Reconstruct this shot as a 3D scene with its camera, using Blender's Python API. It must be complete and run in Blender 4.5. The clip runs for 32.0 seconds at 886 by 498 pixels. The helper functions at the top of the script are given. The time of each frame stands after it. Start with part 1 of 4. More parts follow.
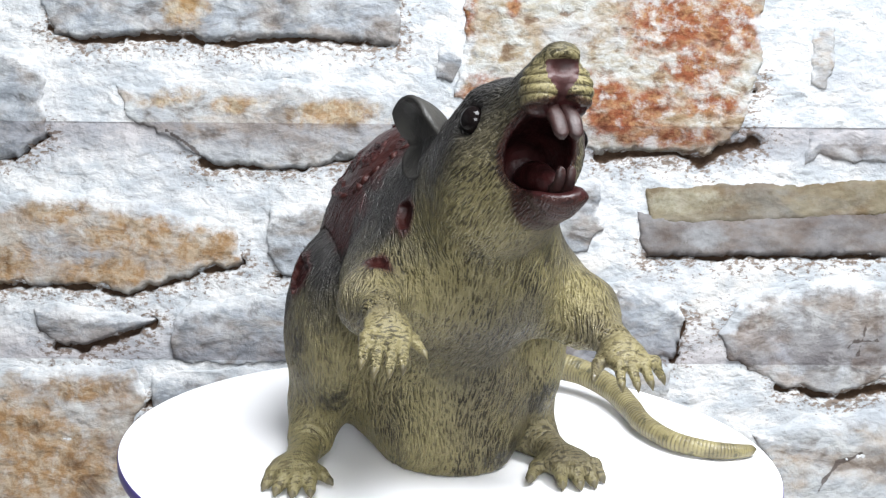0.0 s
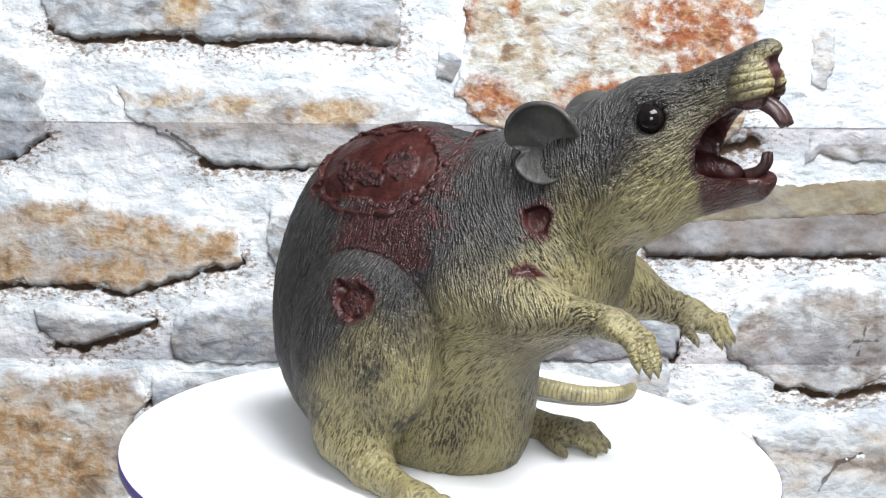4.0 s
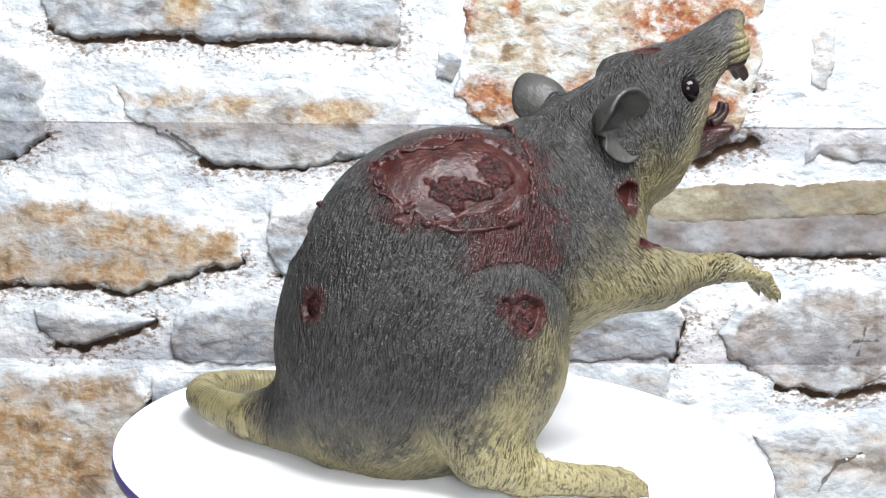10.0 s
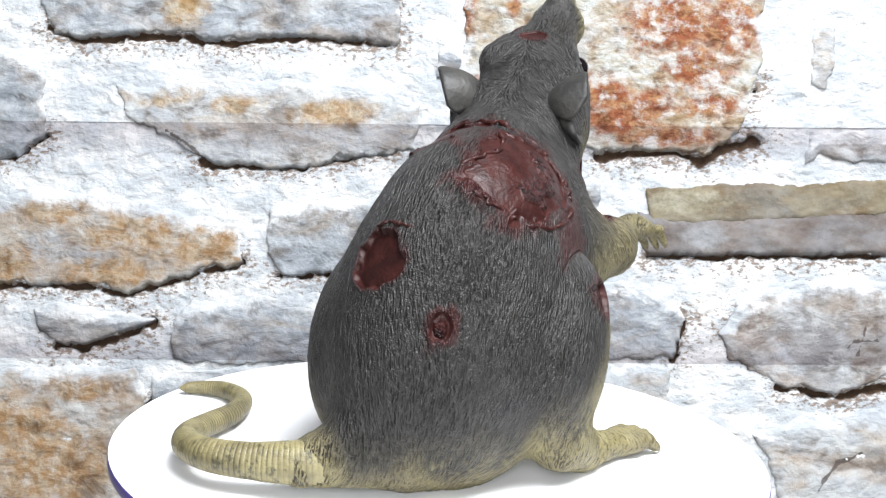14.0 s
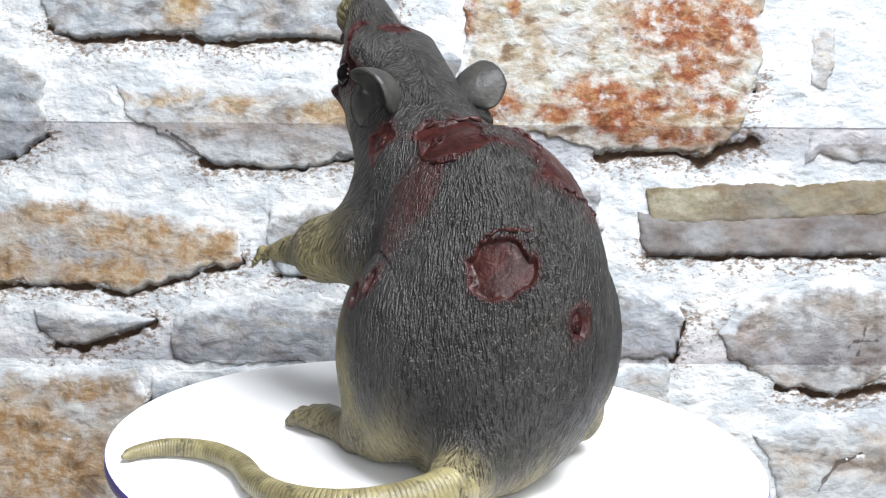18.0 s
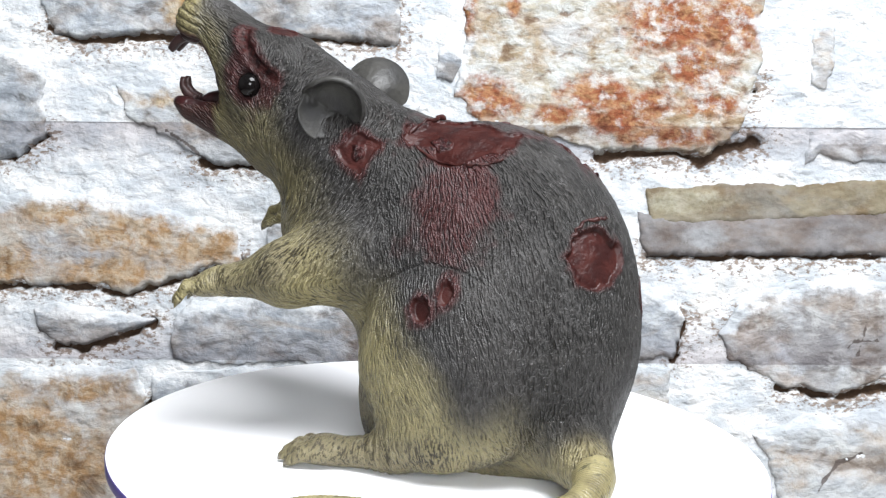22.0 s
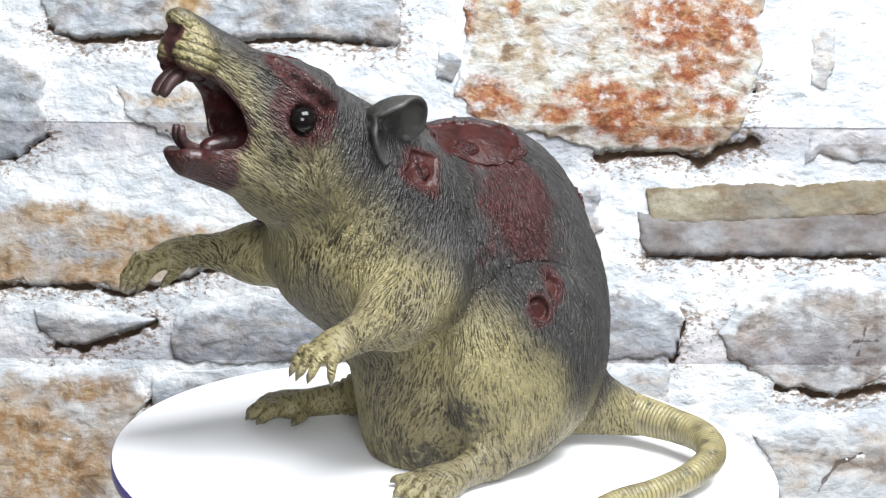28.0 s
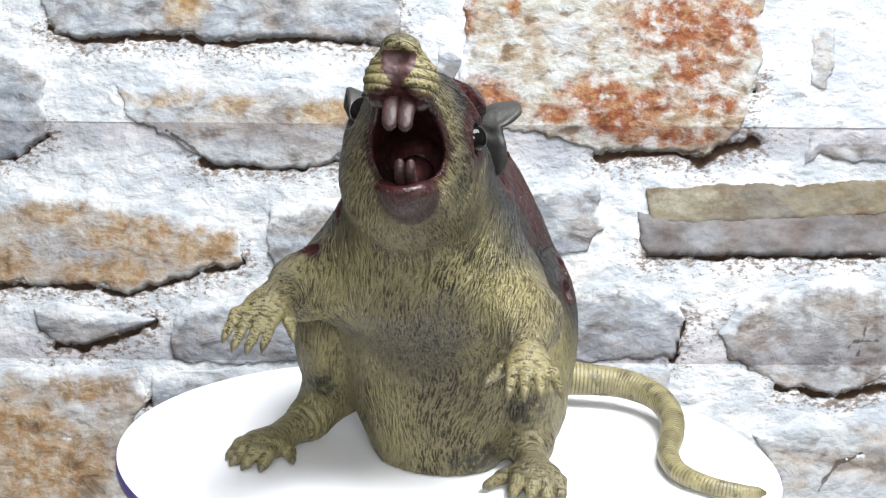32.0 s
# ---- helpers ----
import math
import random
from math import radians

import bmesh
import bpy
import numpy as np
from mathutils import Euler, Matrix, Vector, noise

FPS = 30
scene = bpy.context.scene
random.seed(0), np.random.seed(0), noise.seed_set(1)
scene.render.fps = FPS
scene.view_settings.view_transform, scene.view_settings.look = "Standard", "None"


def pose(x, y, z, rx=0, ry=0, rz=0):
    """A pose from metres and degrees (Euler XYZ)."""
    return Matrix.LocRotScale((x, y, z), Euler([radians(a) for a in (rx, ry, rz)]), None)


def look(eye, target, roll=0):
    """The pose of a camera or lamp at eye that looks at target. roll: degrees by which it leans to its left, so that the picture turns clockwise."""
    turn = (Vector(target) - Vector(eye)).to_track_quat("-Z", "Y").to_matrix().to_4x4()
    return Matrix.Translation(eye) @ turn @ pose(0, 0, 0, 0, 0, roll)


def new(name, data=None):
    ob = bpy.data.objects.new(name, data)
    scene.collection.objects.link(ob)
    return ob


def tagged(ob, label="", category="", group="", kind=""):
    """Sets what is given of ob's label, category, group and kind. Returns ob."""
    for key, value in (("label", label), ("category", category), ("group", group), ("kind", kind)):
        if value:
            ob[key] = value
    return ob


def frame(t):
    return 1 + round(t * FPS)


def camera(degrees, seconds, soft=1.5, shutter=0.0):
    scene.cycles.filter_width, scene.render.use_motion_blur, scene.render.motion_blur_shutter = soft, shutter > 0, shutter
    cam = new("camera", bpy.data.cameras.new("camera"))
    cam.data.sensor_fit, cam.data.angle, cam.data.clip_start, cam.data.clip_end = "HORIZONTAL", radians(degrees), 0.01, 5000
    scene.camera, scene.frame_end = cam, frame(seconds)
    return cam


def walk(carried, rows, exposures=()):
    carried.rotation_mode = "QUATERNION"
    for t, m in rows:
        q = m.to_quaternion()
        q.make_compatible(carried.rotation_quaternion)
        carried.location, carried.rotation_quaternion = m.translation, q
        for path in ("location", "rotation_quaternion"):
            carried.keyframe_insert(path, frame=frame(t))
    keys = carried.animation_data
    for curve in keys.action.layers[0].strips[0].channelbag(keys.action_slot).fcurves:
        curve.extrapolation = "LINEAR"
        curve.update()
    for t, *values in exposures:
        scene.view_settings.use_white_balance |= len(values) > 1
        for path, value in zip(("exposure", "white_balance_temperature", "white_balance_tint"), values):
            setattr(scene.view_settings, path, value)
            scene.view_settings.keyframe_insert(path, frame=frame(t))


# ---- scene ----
# ---------------------------------------------------------------- camera
cam = camera(28.23, 32.0, soft=1.3)
EYE = Vector((0.0, -0.7667, 0.2634))
AIM = EYE + Vector((-0.00742, 0.97656, -0.21513))
walk(cam, [(0, look(EYE, AIM, 3.14)), (32, look(EYE, AIM, 3.14))], exposures=[(0, -0.30), (3, -0.22), (7, -0.06), (12, -0.07), (17, -0.25), (19, -0.24), (23, -0.15), (25, -0.09), (28, -0.13), (32, -0.24)])

# ---------------------------------------------------------------- light
world = bpy.data.worlds.new("world")
scene.world = world
world.use_nodes = True
world.node_tree.nodes["Background"].inputs[0].default_value = (0.9, 0.95, 1.0, 1)
world.node_tree.nodes["Background"].inputs[1].default_value = 0.0


def area(name, at, to, sx, sy, watts, colour):
    lamp = bpy.data.lights.new(name, "AREA")
    lamp.shape, lamp.size, lamp.size_y, lamp.energy, lamp.color = "RECTANGLE", sx, sy, watts, colour
    ob = new(name, lamp)
    ob.matrix_world = look(at, to)
    return ob


area("overhead_light", (0.32, -0.38, 1.13), (0, 0.03, 0.08), 0.90, 0.55, 54, (0.92, 0.945, 0.985))
# unseen fill lamp, added to brighten the belly and lower body
area("front_fill_light", (0.08, -1.35, 0.5), (0, 0, 0.05), 0.5, 0.5, 20, (0.92, 0.945, 0.985))


# ---------------------------------------------------------------- materials
def material(name, rough=0.6, metal=0.0, spec=0.5):
    m = bpy.data.materials.new(name)
    m.use_nodes = True
    b = m.node_tree.nodes["Principled BSDF"]
    b.inputs["Roughness"].default_value = rough
    b.inputs["Metallic"].default_value = metal
    b.inputs["Specular IOR Level"].default_value = spec
    return m, m.node_tree, b


class Net:
    """Short hand for wiring nodes."""

    def __init__(self, tree):
        self.t = tree

    def put(self, sock, v):
        if isinstance(v, bpy.types.NodeSocket):
            self.t.links.new(v, sock)
        elif isinstance(v, (tuple, list)) and sock.type == "RGBA" and len(v) == 3:
            sock.default_value = (*v, 1)
        else:
            sock.default_value = v

    def math(self, op, a, b=0.0, c=0.0, clamp=False):
        n = self.t.nodes.new("ShaderNodeMath")
        n.operation, n.use_clamp = op, clamp
        for s, v in zip(n.inputs, (a, b, c)):
            self.put(s, v)
        return n.outputs[0]

    def mix(self, f, a, b, mode="MIX"):
        n = self.t.nodes.new("ShaderNodeMix")
        n.data_type, n.blend_type = "RGBA", mode
        self.put(n.inputs[0], f), self.put(n.inputs[6], a), self.put(n.inputs[7], b)
        return n.outputs[2]

    def step(self, v, lo, hi, a=0.0, b=1.0):
        n = self.t.nodes.new("ShaderNodeMapRange")
        n.interpolation_type = "SMOOTHSTEP"
        for s, x in zip(n.inputs, (v, lo, hi, a, b)):
            self.put(s, x)
        return n.outputs[0]

    def coords(self):
        return self.t.nodes.new("ShaderNodeTexCoord").outputs["Object"]

    def attr(self, name):
        n = self.t.nodes.new("ShaderNodeAttribute")
        n.attribute_name = name
        return n.outputs["Fac"]

    def vattr(self, name):
        n = self.t.nodes.new("ShaderNodeAttribute")
        n.attribute_name = name
        return n.outputs["Vector"]

    def mapping(self, vec, rot=(0, 0, 0), scale=(1, 1, 1)):
        n = self.t.nodes.new("ShaderNodeMapping")
        self.put(n.inputs["Vector"], vec)
        n.inputs["Rotation"].default_value, n.inputs["Scale"].default_value = rot, scale
        return n.outputs[0]

    def noise(self, vec, scale, detail=3.0, rough=0.55, distort=0.0, colour=False):
        n = self.t.nodes.new("ShaderNodeTexNoise")
        self.put(n.inputs["Vector"], vec)
        n.inputs["Scale"].default_value, n.inputs["Detail"].default_value = scale, detail
        n.inputs["Roughness"].default_value, n.inputs["Distortion"].default_value = rough, distort
        return n.outputs["Color" if colour else "Fac"]

    def bump(self, height, dist, strength=1.0, normal=None):
        n = self.t.nodes.new("ShaderNodeBump")
        n.inputs["Strength"].default_value, n.inputs["Distance"].default_value = strength, dist
        self.put(n.inputs["Height"], height)
        if normal is not None:
            self.put(n.inputs["Normal"], normal)
        return n.outputs[0]

    def scaled(self, a, k):
        n = self.t.nodes.new("ShaderNodeVectorMath")
        n.operation = "SCALE"
        self.put(n.inputs[0], a)
        n.inputs["Scale"].default_value = k
        return n.outputs[0]

    def vadd(self, a, b):
        n = self.t.nodes.new("ShaderNodeVectorMath")
        n.operation = "ADD"
        self.put(n.inputs[0], a), self.put(n.inputs[1], b)
        return n.outputs[0]


CREAM, GREY = (0.224, 0.195, 0.096), (0.0255, 0.024, 0.0228)


def skin_material():
    """Airbrushed latex: cream below, dark grey above, combed fur with a dark wash in its furrows, sheen and crease
    shade put into the colour, and blood stains.
    """
    m, tree, b = material("painted_latex_fur", 0.5, spec=0.4)
    n = Net(tree)
    co = n.coords()
    mm = n.mapping(co, scale=(1000, 1000, 1000))
    warp = n.mapping(n.noise(co, 95, 2, colour=True), scale=(2.6, 2.6, 2.6))
    strength = n.attr("fur")
    flow = n.vattr("flow")
    hairs = None
    for k in range(-3, 4):
        v = n.noise(n.vadd(mm, n.scaled(flow, 0.36 * k)), 1.22, 1.0, 0.5)
        hairs = v if hairs is None else n.math("ADD", hairs, v)
    hairs = n.math("MULTIPLY", n.math("SUBTRACT", n.math("MULTIPLY", hairs, 1 / 7), 0.5), 3.4)
    f = n.math("ADD", hairs, n.math("MULTIPLY", n.math("SUBTRACT", n.noise(co, 1300, 2, 0.6), 0.5), 0.35))
    f = n.math("ADD", f, n.math("MULTIPLY", n.math("SUBTRACT", n.attr("lock"), 0.5), 0.25))
    f = n.math("MULTIPLY", f, n.step(n.noise(co, 26, 3, 0.6), 0.36, 0.62, 0.75, 1.3))
    f = n.math("ADD", 0.5, n.math("MULTIPLY", f, n.math("MAXIMUM", strength, 0.3)))
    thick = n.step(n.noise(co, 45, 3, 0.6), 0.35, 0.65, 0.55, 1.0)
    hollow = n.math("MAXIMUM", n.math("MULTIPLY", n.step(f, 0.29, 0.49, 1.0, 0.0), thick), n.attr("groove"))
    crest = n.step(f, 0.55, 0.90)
    bare = n.math("SUBTRACT", 1.0, strength)
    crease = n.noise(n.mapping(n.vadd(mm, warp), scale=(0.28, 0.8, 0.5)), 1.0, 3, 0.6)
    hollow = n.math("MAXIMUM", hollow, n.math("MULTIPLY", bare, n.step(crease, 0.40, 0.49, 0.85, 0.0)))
    f = n.math("ADD", f, n.math("MULTIPLY", bare, n.math("MULTIPLY", crease, 0.5)))
    blot = n.noise(co, 38, 4, 0.6)
    grey = n.attr("grey")
    grey = n.step(n.math("ADD", grey, n.math("MULTIPLY", n.math("SUBTRACT", blot, 0.5), 0.3)), 0.1, 0.9)
    cream = n.mix(n.step(n.noise(co, 90, 3), 0.35, 0.7), CREAM, (0.192, 0.165, 0.074))
    cream = n.mix(n.step(n.noise(co, 24, 3), 0.40, 0.68, 0.0, 0.75), cream, (0.129, 0.11, 0.0666))
    # crests of the locks lightened: their sheen is put into the colour
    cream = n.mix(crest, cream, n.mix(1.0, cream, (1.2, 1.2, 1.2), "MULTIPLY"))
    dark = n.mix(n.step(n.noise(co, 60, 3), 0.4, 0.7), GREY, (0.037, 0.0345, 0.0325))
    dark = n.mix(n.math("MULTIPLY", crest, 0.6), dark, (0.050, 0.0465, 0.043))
    base = n.mix(grey, cream, dark)
    base = n.mix(n.math("MULTIPLY", n.attr("dirt_shade"), n.step(n.noise(co, 240, 3), 0.35, 0.55)), base, (0.0218, 0.0204, 0.0163))
    # dark paint wash of the furrows; it also colours in the shade of the folds
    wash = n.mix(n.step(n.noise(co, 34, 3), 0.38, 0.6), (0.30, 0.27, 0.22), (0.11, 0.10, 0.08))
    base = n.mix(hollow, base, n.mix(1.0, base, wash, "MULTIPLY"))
    stain = n.step(n.math("ADD", n.attr("blood"), n.math("MULTIPLY", n.math("SUBTRACT", n.noise(co, 110, 4, 0.65), 0.5), 0.9)), 0.1, 0.95)
    red = n.mix(hollow, n.mix(crest, (0.038, 0.0088, 0.0082), (0.058, 0.0155, 0.0145)), (0.013, 0.0038, 0.004))
    base = n.mix(n.math("MULTIPLY", stain, 0.97), base, red)
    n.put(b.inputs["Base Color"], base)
    n.put(b.inputs["Roughness"], n.math("SUBTRACT", n.step(n.noise(co, 70, 3), 0.3, 0.7, 0.38, 0.54), n.math("MULTIPLY", stain, 0.03)))
    fine = n.bump(n.noise(co, 1600, 2, 0.6), 0.0003, 0.7)
    n.put(b.inputs["Normal"], n.bump(f, 0.0015, 0.95, fine))
    return m


def gore_material():
    """Wet raw flesh: smooth red-brown membrane with grainy dark patches."""
    m, tree, b = material("glossy_dark_red_gore", 0.3, spec=0.24)
    n = Net(tree)
    co = n.coords()
    raw = n.attr("raw")
    a = n.noise(co, 120, 4, 0.6, 0.6)
    col = n.mix(n.step(a, 0.35, 0.65), (0.022, 0.0062, 0.0056), (0.040, 0.0115, 0.0095))
    col = n.mix(raw, col, n.mix(n.step(n.noise(co, 420, 3), 0.4, 0.6), (0.010, 0.003, 0.003), (0.05, 0.014, 0.013)))
    n.put(b.inputs["Base Color"], col)
    n.put(b.inputs["Roughness"], n.math("ADD", n.step(n.noise(co, 90, 3), 0.3, 0.7, 0.30, 0.48), n.math("MULTIPLY", raw, -0.06)))
    sinew = n.math("ABSOLUTE", n.math("SUBTRACT", n.noise(n.mapping(co, rot=(0.3, 0.5, 0.2), scale=(1, 0.35, 1.2)), 130, 3, 0.5, 1.0), 0.5))
    h = n.math("ADD", n.math("MULTIPLY", n.noise(co, 520, 4, 0.65, 0.8), n.math("MULTIPLY", raw, 1.2)), n.math("MULTIPLY", n.step(sinew, 0, 0.12), 0.06))
    h = n.math("ADD", h, n.math("MULTIPLY", n.noise(co, 240, 4, 0.6), 0.5))
    n.put(b.inputs["Normal"], n.bump(h, 0.0017, 0.85))
    return m


def plain(name, colour, other, scale, rough, bump=0.0004, spec=0.5, bscale=600):
    m, tree, b = material(name, rough, spec=spec)
    n = Net(tree)
    co = n.coords()
    n.put(b.inputs["Base Color"], n.mix(n.step(n.noise(co, scale, 4), 0.3, 0.7), colour, other))
    n.put(b.inputs["Roughness"], n.step(n.noise(co, scale * 1.7, 3), 0.3, 0.7, rough - 0.07, rough + 0.07))
    if bump:
        n.put(b.inputs["Normal"], n.bump(n.noise(co, bscale, 3), bump, 0.7))
    return m


SKIN = skin_material()
GORE = gore_material()
EAR = plain("dark_rubber_ear", (0.022, 0.0215, 0.021), (0.046, 0.044, 0.039), 70, 0.52, 0.0008, 0.4, 350)
EYE_BLACK = plain("black_glass_eye", (0.004, 0.004, 0.004), (0.007, 0.005, 0.005), 40, 0.07, 0, 0.22)
TOOTH = plain("dark_brown_tooth", (0.020, 0.0075, 0.007), (0.040, 0.0165, 0.0145), 260, 0.5)
MOUTH = plain("wet_mouth", (0.010, 0.0025, 0.0025), (0.034, 0.008, 0.008), 90, 0.38, 0.0014, 0.4, 180)
NOSE = plain("dark_red_nose_leather", (0.036, 0.011, 0.0105), (0.062, 0.023, 0.021), 150, 0.5)
CLAW = plain("olive_claw", (0.15, 0.127, 0.064), (0.075, 0.064, 0.036), 150, 0.45)
DISC_TOP = plain("white_turntable_top", (0.93, 0.93, 0.94), (0.91, 0.91, 0.92), 8, 0.45, 0)
# rim coloured violet to stand in for the lens fringe along its edge
DISC_RIM = plain("violet_fringe_tint", (0.10, 0.08, 0.28), (0.13, 0.10, 0.33), 8, 0.4, 0)
BASE_GREY = plain("white_plastic_base", (0.6, 0.6, 0.62), (0.56, 0.56, 0.58), 10, 0.4, 0)
ROOM = plain("matt_grey_room_paint", (0.42, 0.42, 0.42), (0.38, 0.38, 0.38), 2, 0.8, 0.0005, 0.3, 80)
TABLE = plain("pale_table_top", (0.5, 0.48, 0.45), (0.44, 0.42, 0.40), 5, 0.6, 0.0003, 0.3, 90)


# ---------------------------------------------------------------- helpers for things
def mesh_of(bm, name, smooth=True):
    me = bpy.data.meshes.new(name)
    bmesh.ops.recalc_face_normals(bm, faces=bm.faces)
    bm.to_mesh(me)
    bm.free()
    if smooth:
        me.shade_smooth()
    return me


def part(name, bm, mat, parent=None, label=""):
    me = mesh_of(bm, name) if isinstance(bm, bmesh.types.BMesh) else bm
    me.materials.clear()
    me.materials.append(mat)
    ob = new(name, me)
    if parent is not None:
        ob.parent = parent
    return tagged(ob, label)


def box(lo, hi, bevel=0.0):
    bm = bmesh.new()
    bmesh.ops.create_cube(bm, size=1)
    for v in bm.verts:
        v.co = [lo[i] + (v.co[i] + 0.5) * (hi[i] - lo[i]) for i in range(3)]
    if bevel:
        bmesh.ops.bevel(bm, geom=bm.edges[:], offset=bevel, segments=2, affect="EDGES")
    return bm


def lathe(profile, seg=128):
    """A turned solid from (radius, height) pairs."""
    bm = bmesh.new()
    rings = []
    for r, z in profile:
        if r < 1e-6:
            rings.append([bm.verts.new((0, 0, z))])
        else:
            rings.append([bm.verts.new((r * math.cos(2 * math.pi * i / seg), r * math.sin(2 * math.pi * i / seg), z)) for i in range(seg)])
    for a, c in zip(rings, rings[1:]):
        for i in range(seg):
            j = (i + 1) % seg
            q = [a[i % len(a)], a[j % len(a)], c[j % len(c)], c[i % len(c)]]
            q = [v for k, v in enumerate(q) if v not in q[:k]]
            if len(q) > 2:
                bm.faces.new(q)
    return bm


def lattice(p, seed=0):
    """Smooth value noise, -1 to 1, for many points at once."""
    i = np.floor(p).astype(np.int64)
    f = p - i
    f = f * f * (3 - 2 * f)
    out = np.zeros(len(p))
    for dx in (0, 1):
        for dy in (0, 1):
            for dz in (0, 1):
                h = (i[:, 0] + dx) * 374761393 + (i[:, 1] + dy) * 668265263 + (i[:, 2] + dz) * 2147483647 + seed * 974711
                h = (h ^ (h >> 13)) * 1274126177
                h = (h ^ (h >> 16)) & 0xFFFF
                w = (f[:, 0] if dx else 1 - f[:, 0]) * (f[:, 1] if dy else 1 - f[:, 1]) * (f[:, 2] if dz else 1 - f[:, 2])
                out += w * (h / 32767.5 - 1)
    return out


def fractal(p, octaves=4, seed=0, gain=0.55):
    out, a = np.zeros(len(p)), 1.0
    for k in range(octaves):
        out += a * lattice(p * 2.03 ** k, seed + k)
        a *= gain
    return out


# ---------------------------------------------------------------- room
FLOOR = -0.172
part("floor", box((-1.6, -2.0, FLOOR - 0.75), (1.6, 1.4, FLOOR - 0.70)), TABLE)["kind"] = "structure"
for nm, lo, hi in (("wall_north", (-1.6, 1.4, FLOOR - 0.7), (1.6, 1.5, 1.7)), ("wall_south", (-1.6, -2.1, FLOOR - 0.7), (1.6, -2.0, 1.7)),
                   ("wall_east", (1.6, -2.0, FLOOR - 0.7), (1.7, 1.4, 1.7)), ("wall_west", (-1.7, -2.0, FLOOR - 0.7), (-1.6, 1.4, 1.7)),
                   ("ceiling", (-1.6, -2.0, 1.7), (1.6, 1.4, 1.8))):
    part(nm, box(lo, hi), ROOM)["kind"] = "structure"
table = part("table", box((-0.5, -0.25, FLOOR - 0.03), (0.5, 0.6, FLOOR), 0.003), TABLE)
tagged(table, "plain pale table top carrying turntable and stone backdrop", "table")
for x in (-0.45, 0.45):
    for y in (-0.2, 0.55):
        part("leg", box((x - 0.02, y - 0.02, FLOOR - 0.70), (x + 0.02, y + 0.02, FLOOR - 0.03), 0.002), TABLE, table)

# ---------------------------------------------------------------- stone backdrop: a board that leans back behind the table
BOARD = Matrix.Translation(EYE) @ (look(EYE, AIM, 3.14).to_3x3().to_4x4()) @ Matrix.Translation((0, 0, -1.10))
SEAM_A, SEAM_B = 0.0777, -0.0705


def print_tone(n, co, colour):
    """The middle strip of the printed wall is greyer along both of its edges: the print's vignette, put into the
    colour.
    """
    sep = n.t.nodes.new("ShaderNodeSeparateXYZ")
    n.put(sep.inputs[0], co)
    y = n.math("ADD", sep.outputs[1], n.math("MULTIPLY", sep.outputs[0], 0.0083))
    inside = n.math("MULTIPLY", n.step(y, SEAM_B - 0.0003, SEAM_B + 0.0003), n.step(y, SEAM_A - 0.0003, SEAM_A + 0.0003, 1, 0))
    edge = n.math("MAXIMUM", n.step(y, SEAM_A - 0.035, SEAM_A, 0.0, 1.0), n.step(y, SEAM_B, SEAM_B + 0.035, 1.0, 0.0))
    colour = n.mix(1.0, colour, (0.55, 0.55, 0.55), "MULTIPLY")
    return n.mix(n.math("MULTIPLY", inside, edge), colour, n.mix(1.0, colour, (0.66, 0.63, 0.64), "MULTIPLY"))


def lime(n, vec):
    """White lime mortar: clean and cool, blue-grey streaks for the shade of its relief, sandy and pitted near the open
    joints.
    """
    flat = n.mapping(vec, scale=(1, 1.6, 1))
    # relief shading of the plaster, coloured in as blue-grey streaks
    col = n.mix(n.step(n.noise(flat, 34, 5, 0.65), 0.38, 0.60), (0.64, 0.685, 0.72), (0.94, 0.95, 0.95))
    col = n.mix(n.step(n.noise(flat, 15, 4, 0.6), 0.34, 0.52, 0.65, 0), col, (0.56, 0.60, 0.645))
    col = n.mix(n.step(n.noise(vec, 17, 4, 0.65), 0.58, 0.72, 0, 0.35), col, (0.76, 0.68, 0.56))
    sandy = n.math("ADD", n.math("MULTIPLY", n.attr("pitted"), 0.20), n.math("MULTIPLY", n.noise(vec, 30, 2), 0.10))
    pits = n.math("SUBTRACT", n.noise(flat, 260, 4, 0.7), sandy)
    col = n.mix(n.step(pits, 0.20, 0.32, 0.85, 0), col, (0.25, 0.17, 0.115))
    return n.mix(n.step(n.noise(flat, 130, 5, 0.72), 0.29, 0.40, 0.55, 0), col, (0.44, 0.43, 0.44))


def rocky(n, vec, chunk):
    """Broken relief: chips and ledges over coarse lumps, 0 to 1."""
    flat = n.mapping(vec, rot=(0, 0, 0.25), scale=(0.85, 1.25, 1))
    lumps = n.noise(flat, chunk, 6, 0.56, 0.3)
    chips = n.t.nodes.new("ShaderNodeTexVoronoi")
    n.put(chips.inputs["Vector"], n.vadd(flat, n.scaled(n.noise(vec, chunk * 0.9, 3, colour=True), 0.012)))
    chips.inputs["Scale"].default_value = chunk * 0.8
    return n.math("ADD", lumps, n.math("MULTIPLY", n.math("SUBTRACT", 0.45, chips.outputs["Distance"]), 0.22))


